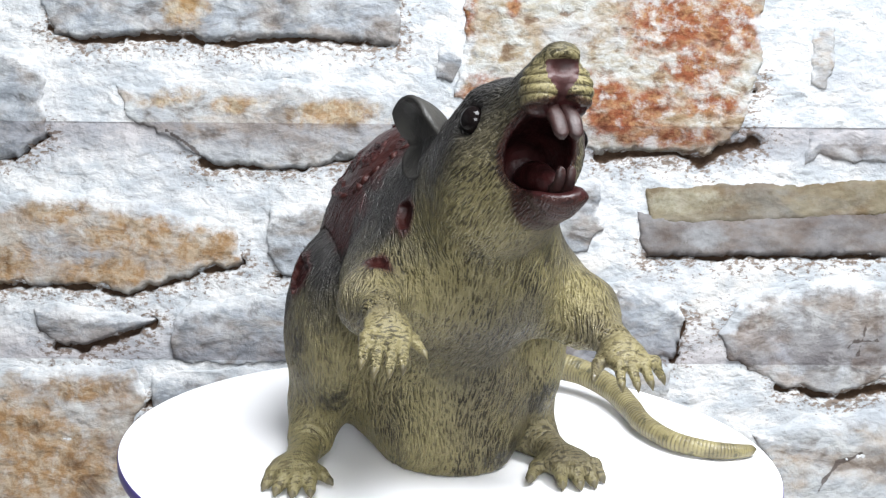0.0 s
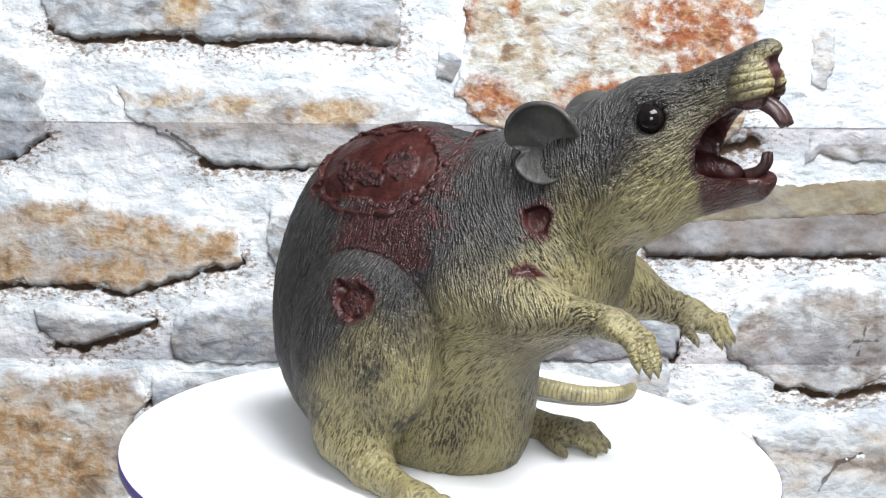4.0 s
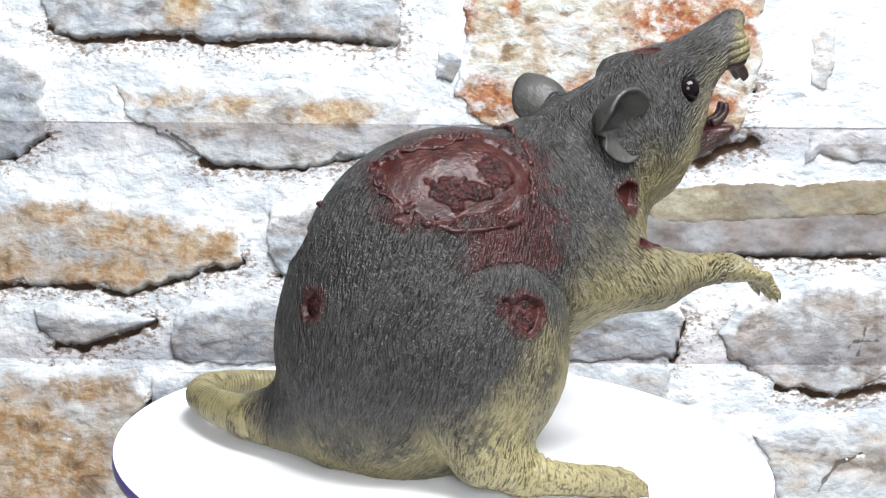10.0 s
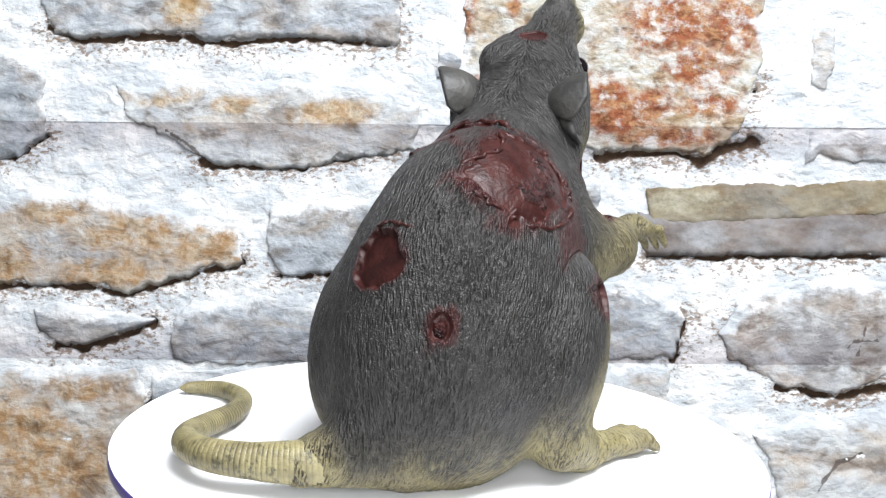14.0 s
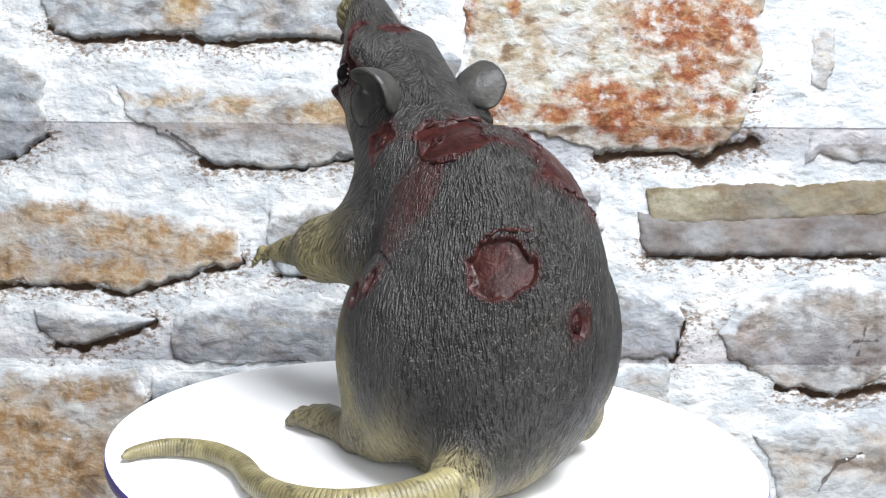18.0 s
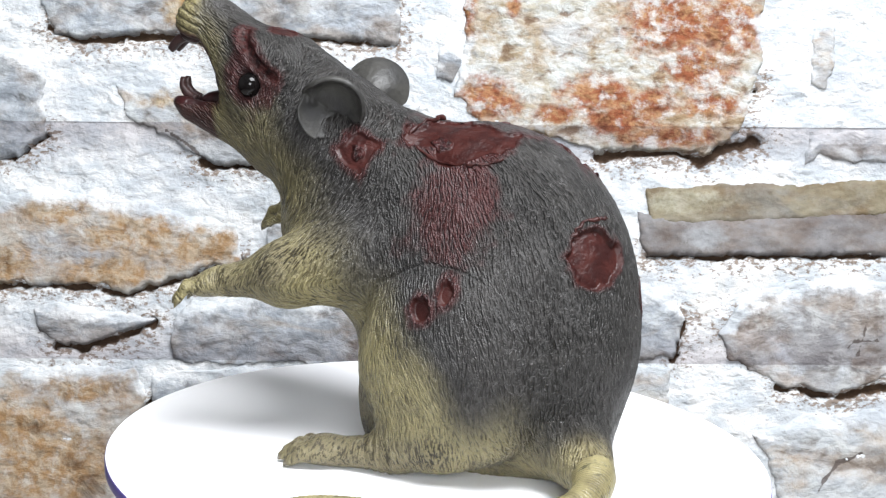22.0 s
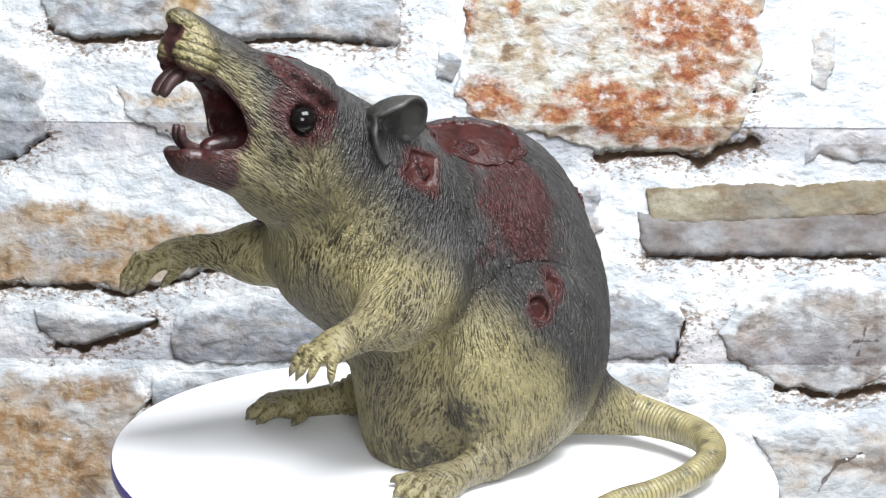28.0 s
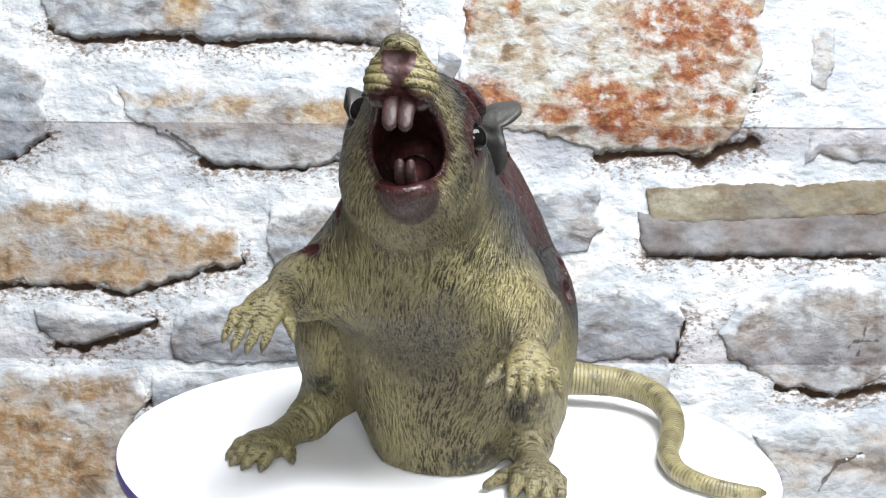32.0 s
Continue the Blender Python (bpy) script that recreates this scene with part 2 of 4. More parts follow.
def stone_material(name, a, b_, c, scale=90, patch=0.5, light=0.5, rusty=((0.46, 0.27, 0.12), (0.60, 0.46, 0.30)), crust=0.6, chunk=60, relief=0.007, crevice_shade=(0.40, 0.34, 0.30)):
    """Mottled weathered stone: three tints in patches, pale crust, shade put into the colour of its crevices, mortar
    smeared over its rim.
    """
    m, tree, b = material(name, 0.8, spec=0.25)
    n = Net(tree)
    co = n.coords()
    info = tree.nodes.new("ShaderNodeObjectInfo").outputs["Random"]
    shift = n.t.nodes.new("ShaderNodeCombineXYZ")
    n.put(shift.inputs[2], info)
    cs = n.vadd(co, shift.outputs[0])
    flat = n.mapping(cs, scale=(1, 1.7, 1))
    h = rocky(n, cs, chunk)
    col = n.mix(n.step(n.noise(flat, scale, 7, 0.66, 0.4), 0.38, 0.62), a, b_)
    col = n.mix(n.step(n.noise(flat, scale * 0.42, 7, 0.66, 0.7), patch - 0.06, patch + 0.12), col, c)
    col = n.mix(n.step(n.noise(flat, 24, 5, 0.62), 0.42, 0.62, 0, 0.8), col, n.mix(1.0, col, (0.82, 0.67, 0.55), "MULTIPLY"))
    col = n.mix(n.step(n.noise(cs, 33, 5, 0.62), 0.50, 0.70, 0, crust), col, (0.80, 0.82, 0.86))
    rust = n.step(n.math("ADD", n.attr("stain"), n.math("MULTIPLY", n.math("SUBTRACT", n.noise(cs, 95, 6, 0.7), 0.5), 1.3)), 0.18, 0.70)
    col = n.mix(rust, col, n.mix(n.step(n.noise(cs, 150, 5, 0.7), 0.40, 0.62), rusty[0], rusty[1]))
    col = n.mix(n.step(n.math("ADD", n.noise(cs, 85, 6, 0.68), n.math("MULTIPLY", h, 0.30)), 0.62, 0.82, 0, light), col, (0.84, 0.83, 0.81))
    # hollows of the relief darkened in colour, in place of small shadows
    col = n.mix(n.step(h, 0.27, 0.45, 0.8, 0), col, n.mix(1.0, col, crevice_shade, "MULTIPLY"))
    col = n.mix(n.step(n.noise(cs, 600, 3, 0.7), 0.30, 0.42, 0.4, 0), col, n.mix(1.0, col, (0.5, 0.45, 0.42), "MULTIPLY"))
    smear = n.math("ADD", n.attr("rim"), n.math("MULTIPLY", n.math("SUBTRACT", n.noise(cs, 60, 7, 0.7), 0.5), 1.7))
    col = n.mix(1.0, col, (0.88, 0.92, 0.92), "MULTIPLY")
    col = n.mix(n.step(smear, 0.12, 0.62, 1.0, 0.0), col, lime(n, co))
    split = n.math("ADD", n.attr("crack"), n.math("MULTIPLY", n.math("SUBTRACT", n.noise(co, 220, 4), 0.5), 0.8))
    col = n.mix(n.step(split, 0.35, 0.9, 0, 0.85), col, (0.11, 0.085, 0.075))
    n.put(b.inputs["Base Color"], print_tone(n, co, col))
    fine = n.bump(n.noise(cs, 420, 3, 0.6), 0.0006, 0.7)
    n.put(b.inputs["Normal"], n.bump(h, relief, 0.7, fine))
    return m


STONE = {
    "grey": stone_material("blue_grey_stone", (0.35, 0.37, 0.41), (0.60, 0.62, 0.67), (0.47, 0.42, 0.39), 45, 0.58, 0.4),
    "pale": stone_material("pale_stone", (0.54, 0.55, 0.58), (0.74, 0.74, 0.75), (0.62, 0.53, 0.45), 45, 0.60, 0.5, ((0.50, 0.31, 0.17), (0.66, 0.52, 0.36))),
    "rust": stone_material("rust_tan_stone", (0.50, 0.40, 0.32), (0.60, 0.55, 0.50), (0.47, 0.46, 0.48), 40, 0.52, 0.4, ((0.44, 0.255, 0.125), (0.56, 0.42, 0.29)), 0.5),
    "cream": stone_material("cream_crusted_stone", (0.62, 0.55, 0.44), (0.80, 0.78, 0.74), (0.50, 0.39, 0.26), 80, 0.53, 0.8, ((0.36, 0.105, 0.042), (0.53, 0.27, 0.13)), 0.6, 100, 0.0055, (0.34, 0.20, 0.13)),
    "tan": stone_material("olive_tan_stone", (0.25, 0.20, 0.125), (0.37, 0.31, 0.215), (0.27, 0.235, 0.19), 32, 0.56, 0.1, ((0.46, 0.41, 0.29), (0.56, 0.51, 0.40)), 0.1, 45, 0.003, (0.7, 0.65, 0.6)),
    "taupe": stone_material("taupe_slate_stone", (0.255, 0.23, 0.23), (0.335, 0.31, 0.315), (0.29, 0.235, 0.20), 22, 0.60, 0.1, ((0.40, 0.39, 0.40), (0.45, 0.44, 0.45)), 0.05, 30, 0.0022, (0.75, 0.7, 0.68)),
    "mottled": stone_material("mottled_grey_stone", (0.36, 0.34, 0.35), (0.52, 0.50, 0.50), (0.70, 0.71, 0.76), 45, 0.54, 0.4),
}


def mortar_material():
    m, tree, b = material("white_lime_mortar", 0.9, spec=0.2)
    n = Net(tree)
    co = n.coords()
    col = lime(n, co)
    # joints coloured dark brown, standing in for the shade under the blocks
    gap = n.math("ADD", n.attr("gap"), n.math("MULTIPLY", n.math("SUBTRACT", n.noise(co, 220, 4), 0.5), 0.8))
    col = n.mix(n.step(gap, 0.35, 0.75), col, n.mix(n.noise(co, 200, 4), (0.035, 0.02, 0.014), (0.16, 0.10, 0.06)))
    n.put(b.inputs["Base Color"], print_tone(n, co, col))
    fine = n.bump(n.noise(co, 260, 2, 0.5), 0.0014, 0.7)
    n.put(b.inputs["Normal"], n.bump(rocky(n, co, 95), 0.0050, 0.7, fine))
    return m


MORTAR = mortar_material()


def reach(p, line):
    """Distance of points from a polyline (2D)."""
    best = np.full(len(p), 9.0)
    line = np.array(line) / 1000
    for a, c in zip(line, line[1:]):
        d = c - a
        t = np.clip(((p - a) @ d) / (d @ d), 0, 1)
        best = np.minimum(best, np.linalg.norm(p - a - t[:, None] * d, axis=1))
    return best


# dark open joints under the blocks, the shade there put into their colour: width and course (mm on the board)
JOINTS = [
    (4.9, [(-245, 138), (-224, 130), (-188, 134), (-157, 132), (-128, 128), (-104, 133), (-51, 130), (-29, 127)]),
    (3.5, [(-278, 57), (-262, 60), (-249, 71)]),
    (4.6, [(-150, 54), (-128, 52), (-86, 53), (-65, 57), (-30, 62)]),
    (4.2, [(-280, -22), (-224, -23), (-199, -28), (-160, -17), (-126, -8)]),
    (5.6, [(-241, -60), (-227, -62), (-206, -57), (-181, -46)]),
    (2.1, [(-104, -17), (-58, -14)]),
    (7.1, [(97, 58), (147, 61), (161, 54), (173, 62), (194, 67)]),
    (3.9, [(128, -4), (281, -4)]),
    (1.8, [(152, -43), (144, -70)]),
    (4.9, [(210, -86), (231, -89), (246, -93), (263, -89), (281, -86)]),
    (2.0, [(-29, 160), (-28, 128)]),
    (1.8, [(172, -53), (186, -42)]),
    (1.4, [(186, 89), (200, 103)]),
    (1.4, [(-187, -98), (-174, -91)]),
    (2.1, [(154, 19), (169, 21)]),
]


# cracks through the blocks themselves
CRACKS = [
    (1.9, [(231, -158), (238, -143), (246, -134), (261, -128)]),
    (1.1, [(264, -47), (262, -56), (259, -66)]),
    (1.0, [(252, -62), (256, -58), (271, -57)]),
    (1.2, [(-172, 74), (-160, 66), (-148, 55)]),
]


def strip(lo, hi, lift):
    """One horizontal strip of the wall covering with its uneven mortar and open joints."""
    nx, ny = 520, max(8, int((hi - lo) / 0.0013))
    gx, gy = np.meshgrid(np.linspace(-0.34, 0.34, nx), np.linspace(lo, hi, ny))
    x, y = gx.ravel(), gy.ravel() - 0.0083 * gx.ravel()
    p = np.stack([x, y, np.zeros(len(x))], 1)
    z = lift - 0.0012 + 0.0008 * fractal(p * (60, 100, 1), 5, 5) + 0.0002 * lattice(p * 600, 9)
    gap = np.zeros(len(x))
    pitted = np.zeros(len(x))
    jag = 0.0018 * fractal(p * (160, 160, 1), 3, 21)
    for w, line in JOINTS:
        away = reach(p[:, :2], line)
        pitted = np.maximum(pitted, 1 - np.clip((away - w / 2000) / 0.019, 0, 1))
        gap = np.maximum(gap, 1 - np.clip((away + jag) / (w / 2000) - 0.4, 0, 1.2) / 1.2)
    z -= 0.006 * np.clip(gap * 1.3 - 0.2, 0, 1)
    i = np.arange(nx * ny).reshape(ny, nx)
    quads = np.stack([i[:-1, :-1], i[:-1, 1:], i[1:, 1:], i[1:, :-1]], -1).reshape(-1, 4)
    me = bpy.data.meshes.new("mortar")
    me.from_pydata(np.stack([x, y, z], 1).tolist(), [], quads.tolist())
    me.attributes.new("gap", "FLOAT", "POINT").data.foreach_set("value", gap.astype(np.float32))
    me.attributes.new("pitted", "FLOAT", "POINT").data.foreach_set("value", pitted.astype(np.float32))
    me.shade_smooth()
    return me


backdrop = part("backdrop", box((-0.345, -0.204, -0.022), (0.345, 0.235, -0.014)), BASE_GREY)
backdrop.matrix_world = BOARD
tagged(backdrop, "stone wall backdrop board of rough blocks in white mortar", "wall", kind="structure")
part("mortar", strip(SEAM_A, 0.235, 0.0006), MORTAR, backdrop)
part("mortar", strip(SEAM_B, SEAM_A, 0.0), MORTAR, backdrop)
part("mortar", strip(-0.204, SEAM_B, 0.0006), MORTAR, backdrop)
STONE_NO = [0]


def blur_grid(g):
    for _ in range(6):
        g = (np.roll(g, 1, 0) + np.roll(g, -1, 0) + np.roll(g, 1, 1) + np.roll(g, -1, 1) + 2 * g) / 6
    return g


def stone(kind, proud, *corners, stains=()):
    """A rough block, proud of the mortar by that many millimetres, with the given corners (mm on the board)."""
    STONE_NO[0] += 7
    seed = STONE_NO[0]
    c = np.array(corners, float) / 1000
    lo, hi = c.min(0) - 0.007, c.max(0) + 0.007
    nx, ny = (np.ceil((hi - lo) / 0.0010)).astype(int)
    gx, gy = np.meshgrid(np.linspace(lo[0], hi[0], nx), np.linspace(lo[1], hi[1], ny))
    p = np.stack([gx.ravel(), gy.ravel(), np.zeros(gx.size)], 1)
    inside = np.zeros(len(p), bool)
    for a, b in zip(c, np.roll(c, -1, 0)):
        cross = (a[1] > p[:, 1]) != (b[1] > p[:, 1])
        with np.errstate(divide="ignore", invalid="ignore"):
            inside ^= cross & (p[:, 0] < (b[0] - a[0]) * (p[:, 1] - a[1]) / (b[1] - a[1]) + a[0])
    edge = reach(p[:, :2], np.concatenate([c, c[:1]]) * 1000)
    calm = min(1.0, float((hi - lo).min()) / 0.055) * (0.45 if kind in ("tan", "taupe") else 1.0)
    s = np.where(inside, edge, -edge) + 0.0020 * calm * fractal(p * 75, 3, seed) + 0.0007 * fractal(p * 320, 2, seed + 3)
    up = 0.0008 + 0.13 * proud / 1000
    slope = np.gradient(blur_grid(s.reshape(gx.shape)), axis=0).ravel() / (hi[1] - lo[1]) * ny
    under = np.clip(0.5 + 0.9 * slope, 0, 1)
    rise = np.clip(s / (0.009 - 0.006 * under), 0, 1)
    z = up * (0.05 + 0.3 * under + (0.95 - 0.3 * under) * rise * (2 - rise)) + 0.0009 * fractal(p * (55, 75, 1), 5, seed + 5, 0.6) * np.clip(s / 0.004, 0, 1)
    z += np.where(s > 0, 0.0005 * np.abs(fractal(p * (24, 60, 1), 3, seed + 8)), 0)
    z = np.where(s < 0, up * (0.05 + 0.3 * under) + s * 5, z)
    crack = np.zeros(len(p))
    for w, line in CRACKS:
        crack = np.maximum(crack, 1 - np.clip((reach(p[:, :2], line) + 0.0012 * fractal(p * 160, 3, 21)) / (w / 2000) - 0.3, 0, 1.2) / 1.2)
    z -= 0.0002 * crack
    i = np.arange(nx * ny).reshape(ny, nx)
    quads = np.stack([i[:-1, :-1], i[:-1, 1:], i[1:, 1:], i[1:, :-1]], -1).reshape(-1, 4)
    quads = quads[(s[quads] > -0.0019).any(1)]
    ids, inv = np.unique(quads, return_inverse=True)
    me = bpy.data.meshes.new("stone")
    me.from_pydata(np.stack([p[ids, 0], p[ids, 1], z[ids]], 1).tolist(), [], inv.reshape(quads.shape).tolist())
    rim = np.clip(s / 0.020 + 0.75 * under + (1.3 if kind in ("tan", "taupe") else 0), 0, 1)
    me.attributes.new("crack", "FLOAT", "POINT").data.foreach_set("value", crack[ids].astype(np.float32))
    me.attributes.new("rim", "FLOAT", "POINT").data.foreach_set("value", rim[ids].astype(np.float32))
    spot = np.zeros(len(ids))
    for sx, sy, rx, ry in stains:
        spot = np.maximum(spot, 1 - 0.6 * np.hypot((p[ids, 0] * 1000 - sx) / rx, (p[ids, 1] * 1000 - sy) / ry))
    me.attributes.new("stain", "FLOAT", "POINT").data.foreach_set("value", np.clip(spot, 0, 1).astype(np.float32))
    me.shade_smooth()
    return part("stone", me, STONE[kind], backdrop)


stone("grey", 7.2, (-255, 166), (-28, 166), (-29, 128), (-51, 131), (-104, 134), (-128, 130), (-157, 134), (-188, 135), (-224, 133), (-243, 137), stains=((-160, 150, 14, 12),))
stone("grey", 3.8, (-291, 126), (-261, 126), (-250, 113), (-250, 73), (-266, 60), (-291, 55))
stone("pale", 3.2, (-204, 103), (-160, 106), (-107, 106), (-46, 103), (-16, 89), (-16, 61), (-65, 59), (-86, 53), (-135, 53), (-150, 57), (-171, 71), (-199, 80), stains=((-68, 84, 30, 9), (-172, 96, 20, 8), (-130, 90, 16, 6)))
stone("rust", 6.5, (-291, 34), (-234, 36), (-185, 30), (-153, 20), (-132, 14), (-127, -7), (-157, -14), (-199, -26), (-224, -21), (-291, -21), stains=((-150, 3, 30, 15), (-190, 10, 36, 14), (-240, 22, 20, 10), (-275, -10, 22, 12), (-205, -15, 30, 9)))
stone("grey", 2.7, (-111, 27), (-79, 30), (-44, 32), (-8, 32), (-8, -10), (-58, -14), (-100, -16), (-111, -3))
stone("grey", 4.3, (-257, -37), (-241, -33), (-210, -40), (-181, -44), (-192, -49), (-227, -58), (-241, -58), (-252, -49))
stone("grey", 2.2, (-167, -42), (-157, -33), (-128, -29), (-97, -29), (-30, -35), (-23, -70), (-128, -72), (-171, -70))
stone("rust", 3.2, (-291, -75), (-224, -73), (-192, -74), (-184, -91), (-197, -120), (-194, -173), (-291, -173), stains=((-245, -135, 45, 26), (-265, -110, 30, 18), (-225, -88, 18, 8)))
stone("cream", 4.0, (11, 166), (200, 166), (198, 113), (186, 73), (164, 60), (136, 63), (97, 61), (62, 71), (23, 78), (8, 96), (16, 134),
      stains=((27, 93, 20, 15), (97, 96, 26, 12), (110, 80, 24, 10), (15, 150, 6, 20), (44, 152, 5, 7), (70, 84, 14, 7), (145, 142, 30, 26), (180, 140, 20, 24), (160, 112, 24, 14), (129, 90, 20, 9), (170, 90, 20, 8), (140, 70, 34, 7)))
stone("grey", 3.2, (224, 50), (231, 71), (253, 74), (291, 74), (291, 55), (256, 53), (235, 59))
stone("tan", 3.8, (127, 37), (164, 39), (196, 41), (224, 39), (260, 43), (291, 43), (291, 22), (182, 17), (154, 15), (129, 17), stains=((150, 30, 24, 8),))
stone("taupe", 7.2, (121, 24), (157, 18), (182, 20), (291, 25), (291, -3), (129, -3), (124, 0), stains=((163, 8, 12, 9),))
stone("grey", 2.2, (71, 43), (96, 43), (99, 14), (90, -3), (55, -3), (55, 36))
stone("grey", 3.2, (76, -23), (115, -20), (143, -30), (151, -44), (143, -67), (129, -70), (62, -70), (62, -28))
stone("mottled", 3.8, (173, -53), (189, -31), (217, -21), (260, -19), (291, -23), (291, -70), (274, -80), (246, -90), (210, -84), (179, -70))
stone("pale", 3.2, (193, -116), (224, -105), (291, -102), (291, -173), (210, -173), (209, -144))
stone("pale", 1.6, (104, -72), (143, -74), (140, -98), (94, -88))
stone("grey", 2.2, (-183, -78), (-128, -74), (-100, -76), (-143, -97), (-181, -100))
stone("grey", 1.6, (-3, 124), (6, 134), (13, 117), (6, 103), (-5, 106))
stone("pale", 1.6, (231, 141), (244, 145), (246, 117), (238, 99), (230, 103))

# ---------------------------------------------------------------- turntable
turntable = new("turntable")
tagged(turntable, "round white rotating display turntable with thin violet rim", "turntable")
R = 0.15
top = part("disc", lathe([(0, 0), (R - 0.0012, 0), (R - 0.0004, -0.0004)]), DISC_TOP, turntable, "glossy white disc")
rim = part("rim", lathe([(R - 0.0004, -0.0004), (R, -0.0010), (R, -0.0052), (R - 0.001, -0.006), (0.02, -0.006), (0, -0.006)]), DISC_RIM, turntable, "thin violet edge")
for o in (top, rim):
    o.location = (0.003, -0.0007, 0)
pedestal = part("pedestal", lathe([(0, FLOOR), (0.075, FLOOR), (0.078, FLOOR + 0.004), (0.060, FLOOR + 0.02), (0.055, -0.02), (0.07, -0.0065), (0, -0.0065)], 96), BASE_GREY)
tagged(pedestal, "white plastic pedestal carrying the rotating turntable disc", "pedestal")

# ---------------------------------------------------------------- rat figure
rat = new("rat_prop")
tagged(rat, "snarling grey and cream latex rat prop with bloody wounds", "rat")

H = 0.00105
LO = np.array((-0.092, -0.172, -0.004))
N3 = np.ceil((np.array((0.092, 0.098, 0.208)) - LO) / H).astype(int) + 1
AX = [(LO[i] + H * np.arange(N3[i])).astype(np.float32) for i in range(3)]
FIELD = np.full(N3, 0.05, np.float32)
NEAR = np.full(N3, 0.05, np.float32)
OWNER = np.zeros(N3, np.int8)
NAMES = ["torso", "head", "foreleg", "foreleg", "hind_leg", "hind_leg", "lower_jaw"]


def window(lo, hi):
    i0 = np.clip(np.floor((np.array(lo) - LO) / H).astype(int), 0, N3 - 1)
    i1 = np.clip(np.ceil((np.array(hi) - LO) / H).astype(int) + 1, 1, N3)
    sl = tuple(slice(a, b) for a, b in zip(i0, i1))
    return sl, (AX[0][sl[0]][:, None, None], AX[1][sl[1]][None, :, None], AX[2][sl[2]][None, None, :])


def ellipsoid(c, r, tilt=0.0, pad=0.02):
    """Signed distance to an ellipsoid (mm), leaning by tilt degrees about x."""
    c, r = np.array(c) / 1000, np.array(r) / 1000
    big = r.max() + pad
    sl, (x, y, z) = window(c - big, c + big)
    x, y, z = x - c[0], y - c[1], z - c[2]
    ca, sa = math.cos(radians(tilt)), math.sin(radians(tilt))
    y, z = ca * y + sa * z, -sa * y + ca * z
    k0 = np.sqrt((x / r[0]) ** 2 + (y / r[1]) ** 2 + (z / r[2]) ** 2) + 1e-6
    k1 = np.sqrt((x / r[0] ** 2) ** 2 + (y / r[1] ** 2) ** 2 + (z / r[2] ** 2) ** 2) + 1e-6
    return sl, k0 * (k0 - 1) / k1


def limb(a, b, ra, rb, pad=0.015):
    """Signed distance to a tapered limb from a to b (mm)."""
    a, b, ra, rb = np.array(a) / 1000, np.array(b) / 1000, ra / 1000, rb / 1000
    big = max(ra, rb) + pad
    sl, (x, y, z) = window(np.minimum(a, b) - big, np.maximum(a, b) + big)
    d = b - a
    px, py, pz = x - a[0], y - a[1], z - a[2]
    t = np.clip((px * d[0] + py * d[1] + pz * d[2]) / (d @ d), 0, 1)
    return sl, np.sqrt((px - t * d[0]) ** 2 + (py - t * d[1]) ** 2 + (pz - t * d[2]) ** 2) - (ra + (rb - ra) * t)


def add(owner, shape, k=8.0):
    sl, d = shape
    k /= 1000
    f = FIELD[sl]
    h = np.clip(0.5 + 0.5 * (f - d) / k, 0, 1)
    FIELD[sl] = f * (1 - h) + d * h - k * h * (1 - h)
    mine = d < NEAR[sl]
    NEAR[sl] = np.where(mine, d, NEAR[sl])
    OWNER[sl] = np.where(mine, owner, OWNER[sl])


def cut(shape, k=3.0):
    sl, d = shape
    k /= 1000
    f, d = FIELD[sl], -d
    h = np.clip(0.5 - 0.5 * (f - d) / k, 0, 1)
    FIELD[sl] = f * (1 - h) + d * h + k * h * (1 - h)


# trunk
add(0, ellipsoid((1, 16.8, 57.5), (54.2, 61, 64.7), 4.9))
add(0, ellipsoid((-4.6, 2.5, 87.2), (46.6, 68.6, 64.3), -1.5), 14)
add(0, ellipsoid((5.2, -10.5, 35.7), (37.5, 36.3, 52.8), -14.9), 12)
add(0, ellipsoid((-1.5, -52.3, 98.7), (42.3, 42.5, 37.6), -2.6), 16)
add(0, limb((1.6, -46.3, 123.4), (-1.3, -93.2, 137.5), 31.3, 25.7), 14)
# thighs
add(4, ellipsoid((-47.2, 3, 57), (20.1, 36, 44), 10), 4)
add(5, ellipsoid((41.5, 9.6, 50.2), (20.5, 43.9, 44.6), 14.6), 5)
# head
add(1, limb((1.0, -75.1, 140.3), (1, -102.9, 158.1), 26.4, 25.4), 14)
add(1, limb((4.6, -108.5, 159.1), (3.0, -143, 190), 21.6, 10), 8)
add(6, limb((4.5, -105.3, 136.3), (7, -144.5, 145.2), 15, 8.6), 8)
add(6, ellipsoid((6.8, -146, 146), (11.5, 8, 3.6), -10), 4)
cut(limb((5, -144, 160.5), (5, -172, 168), 11.5, 19), 2.5)
cut(limb((4, -108, 150.5), (4.5, -150, 165.0), 10.4, 16.8), 2.0)
for side in (-1, 1):
    add(1, ellipsoid((3.6 + side * 5.6, -144, 184.6), (7.6, 9.3, 9.8), -25), 1.0)
add(1, ellipsoid((3.4, -147, 197.6), (7.4, 6.8, 5.0), -25), 2)
cut(ellipsoid((3.4, -154, 194.6), (5.9, 4.6, 3.9)), 1.0)
cut(limb((3.5, -154, 193), (3.6, -152.5, 180), 0.9, 1.0), 1.5)
cut(limb((-14, -160, 170.5), (22, -160, 170.5), 10.8, 10.8), 2)
cut(ellipsoid((4.4, -157, 177), (7.6, 10, 6.4), 20), 2)
# brow ridges and the gash over one eye
add(1, limb((-13, -103, 175), (-9, -118, 178), 4, 3), 5)
